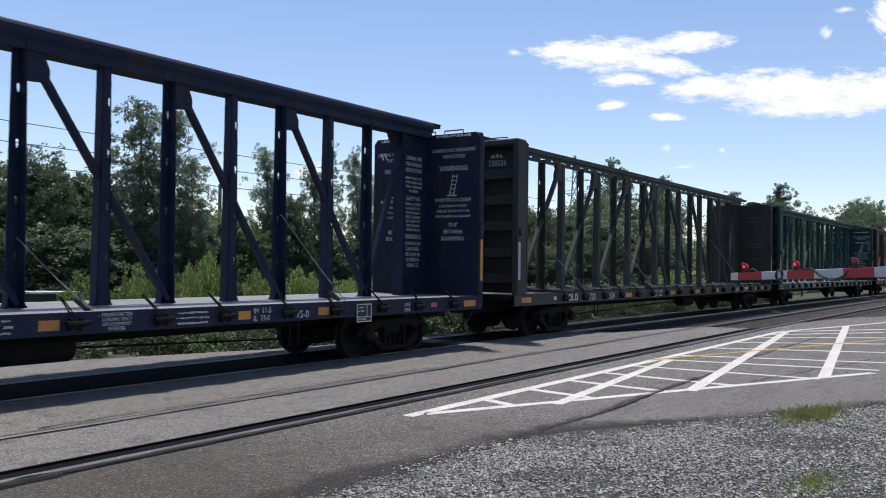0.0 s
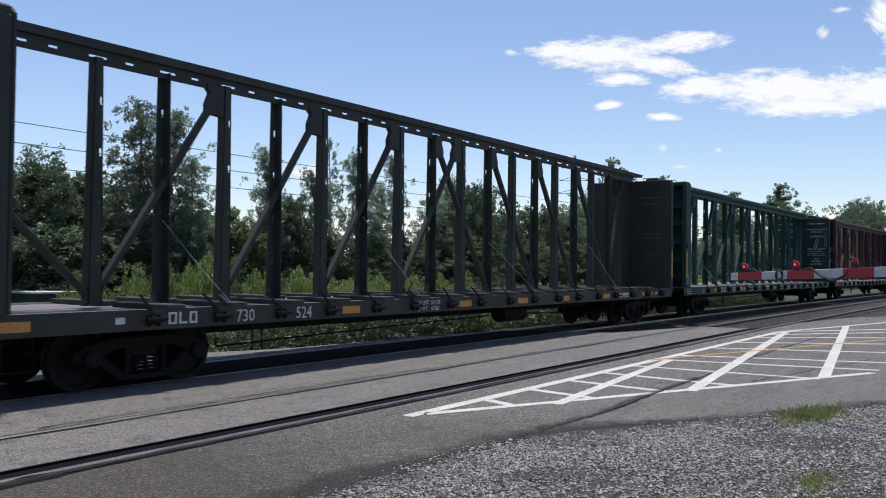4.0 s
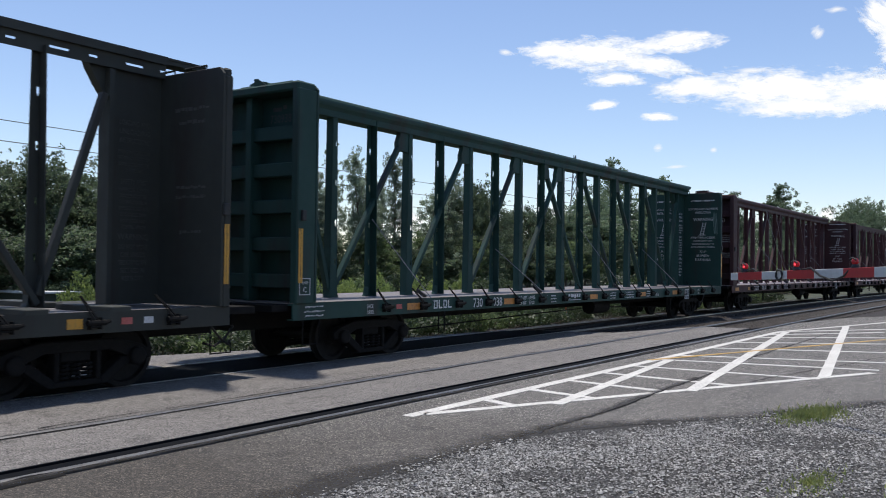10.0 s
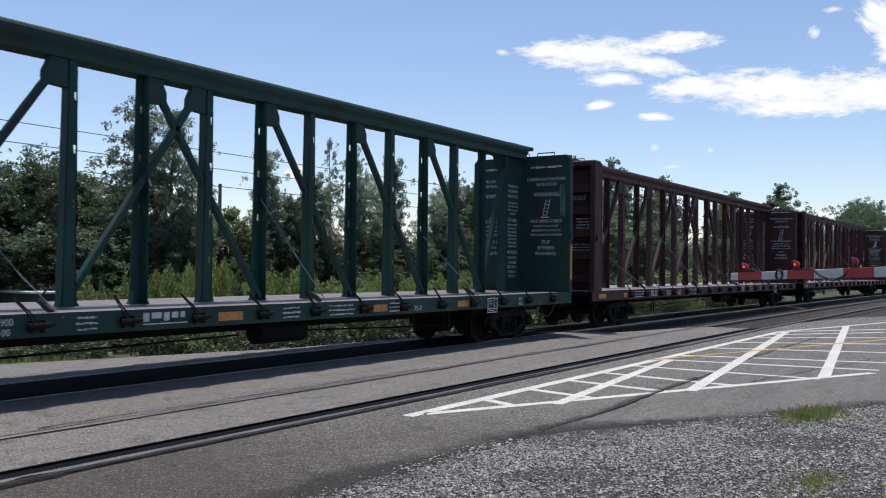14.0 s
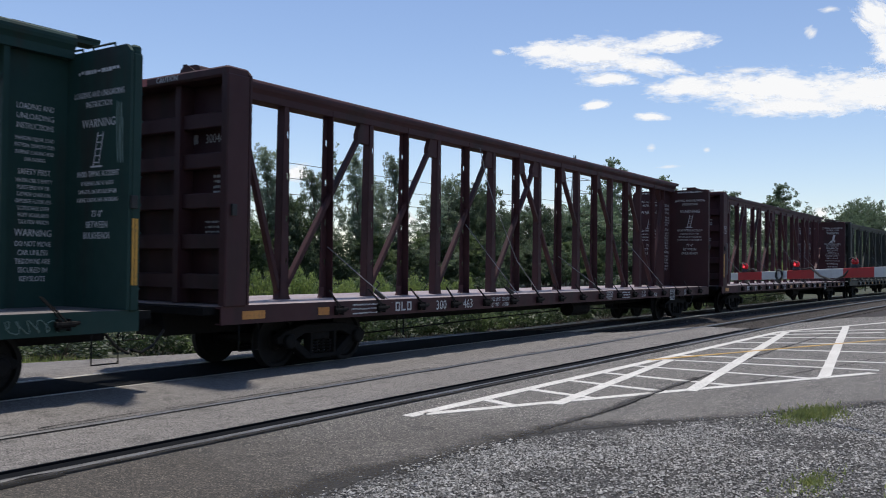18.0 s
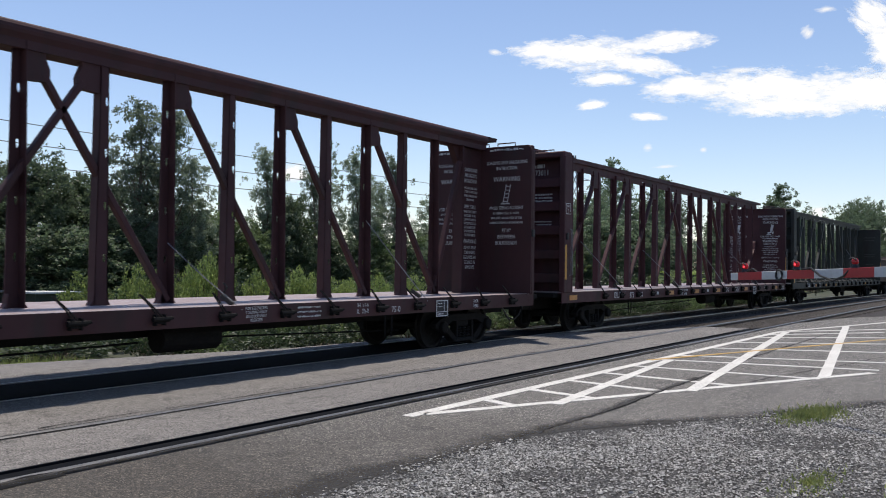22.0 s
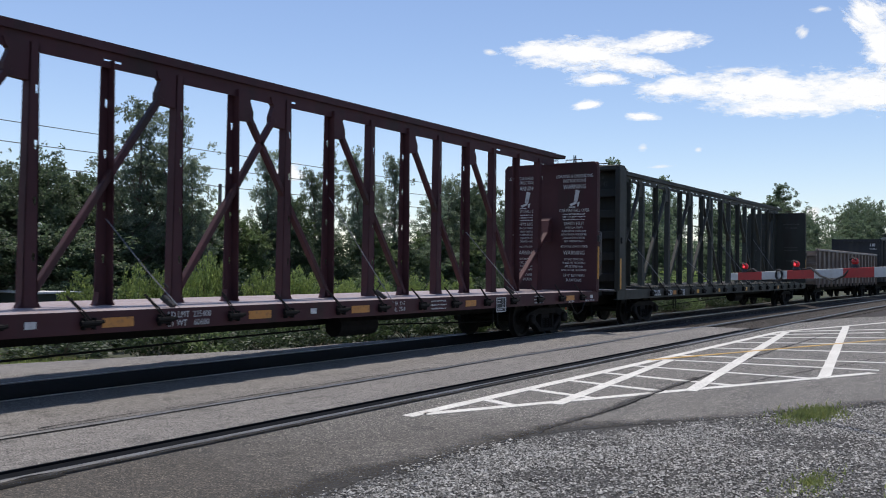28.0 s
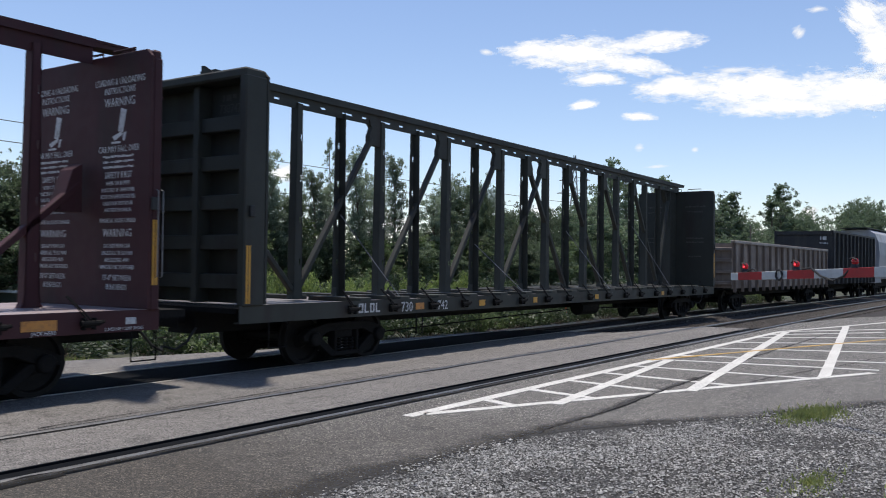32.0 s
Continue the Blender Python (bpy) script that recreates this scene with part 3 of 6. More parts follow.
def post_mesh(mat, back):
    """A post, wide at its foot: a pierced plate with one deep and one shallow flange; back: the plate lies on the far side."""
    bm = bmesh.new()
    wb, wt, z1 = 0.112, 0.066, BEAM_LOW + 0.1

    def w(z):
        return wb + (wt - wb) * (z - DECK_Z) / (z1 - DECK_Z)
    zs = [DECK_Z]
    for h in (1.75, 2.52, 3.30, 4.06):
        zs += [h, h + 0.03, h + 0.12]
    zs += [z1]
    yp = 0.06 if back else -0.07
    for a, b in zip(zs, zs[1:]):
        if abs(b - a - 0.03) < 1e-6:
            cut = (0.030, 0.047)
        elif abs(b - a - 0.09) < 1e-6:
            cut = (0.021, 0.054)
        else:
            cut = None
        for x0, x1 in (((-9, cut[0]), (cut[1], 9)) if cut else ((-9, 9),)):
            q = [(max(x0, -w(z)) if s else min(x1, w(z)), yp, z) for z, s in ((a, 1), (a, 0), (b, 0), (b, 1))]
            bm.faces.new([bm.verts.new(v) for v in q])
    for s in (-1, 1):
        foot = [(s * w(DECK_Z), DECK_Z), (s * (w(DECK_Z) + 0.055), DECK_Z), (s * (w(DECK_Z) + 0.02), DECK_Z + 0.06), (s * w(DECK_Z + 0.2), DECK_Z + 0.2)]
        prism(bm, foot[::s], -0.068, 0.058)
    for s, y0, y1 in (((-1, 0.04, 0.06), (1, -0.10, 0.06)) if back else ((-1, -0.07, 0.10), (1, -0.07, -0.05))):
        f = [(s * w(DECK_Z), y0, DECK_Z), (s * w(DECK_Z), y1, DECK_Z), (s * w(z1), y1, z1), (s * w(z1), y0, z1)]
        g = [(x - s * 0.014, y, z) for x, y, z in f]
        vf, vg = [bm.verts.new(v) for v in f], [bm.verts.new(v) for v in g]
        bm.faces.new(vf)
        bm.faces.new(vg[::-1])
        for i in range(4):
            bm.faces.new((vf[i], vf[(i + 1) % 4], vg[(i + 1) % 4], vg[i]))
    bmesh.ops.remove_doubles(bm, verts=bm.verts, dist=0.0002)
    me = bpy.data.meshes.new("post")
    bm.to_mesh(me)
    bm.free()
    me.materials.append(mat)
    return me


def chord_mesh(mat, slots, front, rear):
    """The top chord: a pierced web between an upper and a lower lip."""
    bm = bmesh.new()
    L0, L = front - HALF, HALF + rear
    z0, z1 = (BEAM_LOW, BEAM_TOP + 0.015) if slots == 1 else (BEAM_LOW - 0.02, BEAM_TOP + 0.02)
    box(bm, L0 if slots else HALF - 0.5, HALF + 0.85, -0.165, 0.165, z1 - 0.035, z1 - 0.002)
    prism(bm, [(HALF - 0.4, z1 - 0.036), (HALF - 0.4, z1 - 0.12), (HALF + 0.85, z1 - 0.09), (HALF + 0.85, z1 - 0.036)], -0.15, 0.15)
    if slots:
        box(bm, L0, L, -0.185, -0.16, z1 - 0.13, z1 - 0.001)
        box(bm, L0, L, 0.16, 0.185, z1 - 0.13, z1 - 0.001)
    holes = []
    if slots:
        x = -HALF + 0.35
        while x < HALF - 0.5:
            holes += [(x, x + 0.30, 0, 0)] + ([(x + 0.62, x + 0.76, 0, 0)] if slots == 1 else [])
            x += 1.25 * slots
    if not slots:
        half = [(0.19, z0), (0.19, z0 + 0.12), (0.21, z0 + 0.155), (0.238, z0 + 0.195), (0.25, z0 + 0.245), (0.246, z0 + 0.29), (0.225, z0 + 0.33), (0.19, z0 + 0.355), (0.12, z1 + 0.002)]
        sec = half + [(-y, z) for y, z in half[::-1]]
        rings = [[bm.verts.new((x, y, z)) for y, z in sec] for x in (L0, L)]
        for j in range(len(sec)):
            bm.faces.new((rings[0][j], rings[1][j], rings[1][(j + 1) % len(sec)], rings[0][(j + 1) % len(sec)]))
        bm.faces.new(rings[0])
        bm.faces.new(rings[1][::-1])
    else:
        zs = (z0, z0 + 0.09, z0 + 0.125, z1 - 0.04)
        box(bm, L0, L, -0.13, -0.118, zs[0], zs[1])
        box(bm, L0, L, -0.13, -0.118, zs[2], zs[3])
        edge = L0
        for a, b, _, _ in holes:
            box(bm, edge, a, -0.13, -0.118, zs[1], zs[2])
            edge = b
        box(bm, edge, L, -0.13, -0.118, zs[1], zs[2])
    return mesh_of("top_chord", bm, mat)


def bulkhead_parts(car, side, mat, old, plate_z, number, dx, rise, strip_mat, depth, strip_z=1.45):
    """The end wall: inner plate, ribs and corner posts on its outside, grab irons, strips."""
    s = side
    W = 1.47
    TOP, OUT = TOP_Z + rise, HALF + depth
    bm = bmesh.new()
    out = [(-W, DECK_Z), (W, DECK_Z), (W, TOP - 0.10), (W - 0.10, TOP), (-W + 0.10, TOP), (-W, TOP - 0.10)]
    a = [bm.verts.new((s * HALF, y, z)) for y, z in out]
    b = [bm.verts.new((s * (HALF + 0.05), y, z)) for y, z in out]
    bm.faces.new(a)
    bm.faces.new(b[::-1])
    for i in range(6):
        bm.faces.new((a[i], b[i], b[(i + 1) % 6], a[(i + 1) % 6]))
    wall = part("bulkhead", bm, mat, car, bevel=0.006, m=pose(dx, 0, 0))
    x0, x1 = sorted((s * (HALF + 0.05), s * OUT))
    for sy in (-1, 1):
        bm = bmesh.new()
        box(bm, x0, x1, min(sy * W, sy * (W - 0.16)), max(sy * W, sy * (W - 0.16)), DECK_Z - 0.02, TOP - 0.12)
        part("corner_post", bm, mat, wall, bevel=0.02)
    bm = bmesh.new()
    box(bm, x0, x1 if s > 0 else x1, -W + 0.02, W - 0.02, TOP - 0.16, TOP - 0.005)
    part("top_rib", bm, mat, wall, bevel=0.03)
    for z in (1.35, 1.98, 2.62, 3.25, 3.88):
        bm = bmesh.new()
        xr = sorted((s * (HALF + 0.05), s * (HALF + depth * 0.55)))
        box(bm, xr[0], xr[1], -W + 0.16, W - 0.16, z, z + 0.24)
        part("rib", bm, mat, wall, bevel=0.015)
    for y in (-0.12,):
        bm = bmesh.new()
        xr = sorted((s * (HALF + 0.05), s * (HALF + depth * 0.67)))
        box(bm, xr[0], xr[1], y - 0.07, y + 0.07, DECK_Z, TOP - 0.16)
        part("upright", bm, mat, wall, bevel=0.01)
    for y in (-0.95, -0.2):
        bm = bmesh.new()
        xc = s * (HALF + 0.12)
        tube(bm, [(xc, y, TOP - 0.01), (xc, y, TOP + 0.09), (xc, y + 0.5, TOP + 0.09), (xc, y + 0.5, TOP - 0.01)], 0.016)
        part("grab_iron", bm, mat, wall)
    if s < 0:
        for y in (-0.65, 0.65):
            bm = bmesh.new()
            xa, xb = -OUT + 0.06, -OUT + 0.075
            pts = [(y, TOP - 0.004), (y + 0.30, TOP - 0.004), (y + 0.30, TOP + 0.13), (y + 0.22, TOP + 0.13)]
            va, vb = [bm.verts.new((xa, p, z)) for p, z in pts], [bm.verts.new((xb, p, z)) for p, z in pts]
            bm.faces.new(va)
            bm.faces.new(vb[::-1])
            for i in range(4):
                bm.faces.new((va[i], vb[i], vb[(i + 1) % 4], va[(i + 1) % 4]))
            part("top_fin", bm, mat, wall)
    for k in range(8):
        z, sy = 1.4 + 0.38 * k, -s
        bm = bmesh.new()
        tube(bm, [(s * (OUT - 0.02), sy * 1.4, z), (s * (OUT + 0.05), sy * 1.4, z), (s * (OUT + 0.05), sy * 0.85, z), (s * (OUT - 0.02), sy * 0.85, z)], 0.012)
        part("ladder_rung", bm, mat, wall)
    bm = bmesh.new()
    box(bm, min(s * (OUT - 0.11), s * OUT), max(s * (OUT - 0.11), s * OUT), min(-s * 0.80, -s * 0.85), max(-s * 0.80, -s * 0.85), DECK_Z, TOP - 0.16)
    part("ladder_stile", bm, mat, wall)
    if strip_mat:
        bm = bmesh.new()
        xa = s * (OUT - 0.09)
        for q in (-0.047, 0.006):
            box(bm, xa + q, xa + q + 0.041, -W - 0.006, -W - 0.001, strip_z, strip_z + 0.9)
        part("reflector_strip", bm, strip_mat, wall, "worn vertical reflective strip")
    bm = bmesh.new()
    box(bm, s * (OUT - 0.13) - 0.05, s * (OUT - 0.13) + 0.05, -W - 0.05, -W - 0.001, 2.48, 2.66)
    part("lamp_bracket", bm, RUBBER, wall, "black lamp bracket", bevel=0.01)
    if plate_z:
        bm = bmesh.new()
        xa = -OUT + 0.2
        for a in ((-0.13, 0.13, 0, 0.012), (-0.13, 0.13, 0.268, 0.28), (-0.13, -0.118, 0.012, 0.268), (0.118, 0.13, 0.012, 0.268)):
            box(bm, xa + a[0], xa + a[1], -W - 0.004, -W - 0.001, plate_z + a[2], plate_z + a[3])
        part("plate_border", bm, LETTER, wall, "white square painted outline")
        side_face = Matrix(((1, 0, 0, 0), (0, 0, -1, -W - 0.001), (0, 1, 0, 0), (0, 0, 0, 1)))
        words(wall, "PLATE", xa, plate_z + 0.18, 0.065, side_face, 0.85)
        words(wall, "C", xa, plate_z + 0.045, 0.13, side_face, 0.9)
    if s < 0 and number and len(number) > 1:
        nx, nz = {"300": (0.72, 3.68), "873": (0.50, 4.22)}.get(number[0][0], (0.62, 4.22))
        ink = FAINT if number[1][0] in ("938", "742") else LETTER
        words(wall, number[0][0] + number[1][0], nx, nz, 0.21, FRONT_FACE, 0.82, True, ink)
        bars(wall, [(nx - 0.55, nz, 0.35, 0.15)] if nz < 4 else [(nx, 4.42, 0.35, 0.10)], FRONT_FACE, ink)
        if rise < 0.09:
            rib_face = Matrix(((0, 0, -1, -OUT - 0.004), (-1, 0, 0, 0), (0, 1, 0, 0), (0, 0, 0, 1)))
            words(wall, "CAUTION", 0.05, TOP - 0.125, 0.125, rib_face, 0.95)
            bm = bmesh.new()
            box(bm, -OUT - 0.006, -OUT - 0.001, 0.45, 1.25, TOP - 0.145, TOP - 0.03)
            part("warning_strip", bm, PINK, wall, "faded red warning strip with white lettering")
            words(wall, "NO WALKING SURFACE", -0.85, TOP - 0.085, 0.055, Matrix.Translation((-0.005, 0, 0)) @ rib_face, 0.95)
            words(wall, "ON TOP OF CAR", -0.85, TOP - 0.138, 0.055, Matrix.Translation((-0.005, 0, 0)) @ rib_face, 0.95)
        if number[0][0] in ("300", "873"):
            bx, bz = (0.95, 3.12) if nz < 4 else (0.62, 3.68)
            bars(wall, [(bx, bz - 0.085 * k, 0.55, 0.045) for k in range(4)] + [(bx - 0.1, bz - 0.72 - 0.08 * k, 0.7, 0.035) for k in range(3)], FRONT_FACE)
    if not old:
        return wall
    bm = bmesh.new()
    for xo in (0.12, 0.20):
        tube(bm, [(s * (HALF + xo), -W - 0.0, 1.55), (s * (HALF + xo), -W - 0.045, 1.57), (s * (HALF + xo), -W - 0.045, 2.75), (s * (HALF + xo), -W, 2.77)], 0.009)
    part("side_handhold", bm, CABLE, wall)
    return wall


def truck_mesh():
    bm = bmesh.new()
    for sy in (-1, 1):
        y0, y1 = sorted((sy * 0.90, sy * 1.08))
        prism(bm, [(-1.15, 0.52), (-0.98, 0.62), (-0.55, 0.72), (0.55, 0.72), (0.98, 0.62), (1.15, 0.52), (1.12, 0.42), (0.85, 0.42), (0.48, 0.57), (-0.48, 0.57), (-0.85, 0.42), (-1.12, 0.42)], y0, y1)
        for q in (-1, 1):
            arm = [(q * 0.86, 0.43), (q * 0.68, 0.47), (q * 0.34, 0.22), (q * 0.34, 0.12), (q * 0.42, 0.12)]
            prism(bm, arm if q > 0 else arm[::-1], y0, y1)
            box(bm, min(q * 0.27, q * 0.34), max(q * 0.27, q * 0.34), y0, y1, 0.2, 0.58)
        box(bm, -0.35, 0.35, y0, y1, 0.121, 0.2)
        for sx in (-1, 1):
            mm = pose(sx * 0.89, sy * 1.10, 0.457)
            v0 = len(bm.verts)
            lathe(bm, [(0.13, -0.06), (0.13, 0.05), (0.09, 0.07)] if sy > 0 else [(0.09, -0.07), (0.13, -0.05), (0.13, 0.06)], 12)
            bm.verts.ensure_lookup_table()
            for v in bm.verts[v0:]:
                v.co = mm @ v.co
    box(bm, -0.22, 0.22, -1.02, 1.02, 0.44, 0.70)
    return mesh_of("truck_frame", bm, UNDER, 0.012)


def spring_mesh():
    bm = bmesh.new()
    pts = []
    for i in range(37):
        a = i * 2 * math.pi / 8
        pts.append((0.062 * math.cos(a), 0.062 * math.sin(a), 0.24 * i / 36))
    tube(bm, pts, 0.02, 5)
    return mesh_of("spring", bm, UNDER)


def wheel_mesh():
    bm = bmesh.new()
    for sy in (-1, 1):
        prof = [(0.05, 0.60), (0.16, 0.61), (0.17, 0.66), (0.36, 0.70), (0.39, 0.685), (0.482, 0.685), (0.484, 0.715), (0.460, 0.73), (0.455, 0.82), (0.39, 0.82), (0.37, 0.76), (0.18, 0.75), (0.14, 0.80), (0.05, 0.80)]
        lathe(bm, [(r, sy * o) for r, o in prof], 28)
    lathe(bm, [(0.075, -1.0), (0.085, 0.0), (0.075, 1.0)], 12)
    for k in range(3):
        a = k * 2.1
        box(bm, -0.02, 0.02, -0.755, -0.745, 0.22, 0.30, Matrix.Rotation(a, 4, "Y"))
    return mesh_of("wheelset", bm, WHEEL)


WHEELSETS = []


def trucks(car, at):
    for sx in at:
        t = part("truck", cached("truck", truck_mesh), None, car, m=pose(sx, 0, 0))
        for px in (-0.89, 0.89):
            w = part("wheelset", cached("wheel", wheel_mesh), None, t, m=pose(px, 0, 0.457))
            WHEELSETS.append((w, px))
        for sy in (-1, 1):
            for k in (-0.17, 0.0, 0.17):
                part("spring", cached("spring", spring_mesh), None, t, m=pose(k, sy * 1.0, 0.2))


def coupler(car, side, reach):
    bm = bmesh.new()
    s = side
    x0, x1 = sorted((s * (reach - 0.85), s * (reach - 0.28)))
    box(bm, x0, x1, -0.09, 0.09, 0.78, 0.95)
    k = [(s * (reach - 0.30), 0.72), (s * (reach + 0.04), 0.76), (s * (reach + 0.06), 1.0), (s * (reach - 0.30), 1.02)]
    prism(bm, k if s > 0 else k[::-1], -0.17, 0.13)
    part("coupler", bm, UNDER, car, bevel=0.02)
    bm = bmesh.new()
    tube(bm, [(s * (reach - 0.5), -0.35, 0.72), (s * (reach - 0.3), -0.36, 0.50), (s * (reach - 0.1), -0.34, 0.40), (s * (reach + 0.02), -0.2, 0.45)], 0.022)
    part("brake_hose", bm, RUBBER, car)


def winch_mesh():
    bm = bmesh.new()
    box(bm, -0.10, 0.10, -0.09, 0.0, -0.09, -0.07)
    box(bm, -0.10, -0.08, -0.10, 0.0, -0.12, 0.06)
    box(bm, 0.08, 0.10, -0.10, 0.0, -0.12, 0.06)
    v0 = len(bm.verts)
    for a, b in (((-0.14, -0.07, -0.02), (0.18, -0.07, -0.02)),):
        tube(bm, [a, b], 0.045, 8)
    tube(bm, [(0.18, -0.07, -0.02), (0.25, -0.08, 0.0)], 0.03, 6)
    for v in bm.verts:
        v.co = Vector((v.co.x * 0.85, v.co.y * 0.8, v.co.z * 0.85 + 0.01))
    return mesh_of("winch", bm, UNDER)


def strap_mesh(dx):
    bm = bmesh.new()
    tube(bm, [(0.0, -0.05, 0.02), (dx * 0.35, 0.02, 0.16), (dx, 0.10, 0.34)], 0.011, 4)
    tube(bm, [(0.06, -0.05, 0.02), (dx * 0.35 + 0.05, 0.02, 0.15), (dx + 0.02, 0.10, 0.34)], 0.011, 4)
    return mesh_of("strap", bm, UNDER)


def bars(parent, rows, place, mat=None):
    """Unreadable lines of lettering as broken bars; rows of (x, z, width, height)."""
    bm = bmesh.new()
    for x, z, w, h in rows:
        p = x - w / 2
        while p < x + w / 2 - 0.01:
            q = min(p + random.uniform(0.5, 2.2) * h * 1.1, x + w / 2)
            box(bm, p, q - h * 0.35, 0, 0.003, z + h * random.choice((0, 0, 0.3)), z + h * random.choice((1, 1, 0.7)))
            p = q
    for v in bm.verts:
        v.co = place @ Vector((v.co.x, v.co.z, v.co.y))
    part("lettering", bm, mat or LETTER, parent, "worn white stencilled lettering")["kind"] = "stuff"


def words(parent, body, x, z, size, place, squeeze=0.9, centre=True, mat=None):
    mat = mat or LETTER
    me = cached(("txt", body, size, squeeze, mat.name), lambda: text_mesh(body, size, mat, squeeze))
    w = max(v.co.x for v in me.vertices)
    part("lettering", me, None, parent, "worn white stencilled lettering", m=place @ Matrix.Translation((x - (w / 2 if centre else 0), z, 0.002)))["kind"] = "stuff"


def figure(parent, x, z, h, place, style):
    """The small tipping-car sign, as plain shapes."""
    bm = bmesh.new()
    if style == "ladder":
        for o in (-0.06, 0.06):
            beam(bm, (x + o - 0.04, 0, z), (x + o + 0.06, 0, z + h), 0.018, 0.004)
        for k in range(5):
            f = 0.1 + 0.2 * k
            beam(bm, (x - 0.10 + 0.1 * f, 0, z + h * f), (x + 0.02 + 0.1 * f, 0, z + h * f), 0.016, 0.004)
        beam(bm, (x - 0.16, 0, z - 0.01), (x + 0.1, 0, z - 0.01), 0.025, 0.004)
    else:
        prism(bm, [(x - 0.02, z + h * 0.35), (x + 0.09, z + h * 0.30), (x + 0.17, z + h * 0.93), (x + 0.04, z + h)], 0, 0.004)
        prism(bm, [(x - 0.15, z + h * 0.2), (x + 0.06, z + h * 0.34), (x + 0.08, z + h * 0.24), (x - 0.1, z + h * 0.08)], 0, 0.004)
        prism(bm, [(x - 0.17, z), (x + 0.04, z), (x + 0.04, z + 0.03), (x - 0.17, z + 0.03)], 0, 0.004)
        prism(bm, [(x + 0.09, z + 0.03), (x + 0.13, z + 0.03), (x + 0.17, z + h * 0.32), (x + 0.10, z + h * 0.28)], 0, 0.004)
    for v in bm.verts:
        v.co = place @ Vector((v.co.x, v.co.z, 0.002 - v.co.y * 0.3))
    part("sign_figure", bm, LETTER, parent, "white tipping-car warning drawing")["kind"] = "stuff"


IN_FACE = Matrix(((0, 0, -1, HALF - 0.003), (-1, 0, 0, 0), (0, 1, 0, 0), (0, 0, 0, 1)))          # faces -x
FRONT_FACE = Matrix(((0, 0, -1, -HALF - 0.052), (-1, 0, 0, 0), (0, 1, 0, 0), (0, 0, 0, 1)))
SIDE_Y = -1.432
SILL = Matrix(((1, 0, 0, 0), (0, 0, -1, SIDE_Y - 0.002), (0, 1, 0, 0), (0, 0, 0, 1)))          # faces -y
WEB = Matrix(((1, 0, 0, 0), (0, 0, -1, -0.034), (0, 1, 0, 0), (0, 0, 0, 1)))


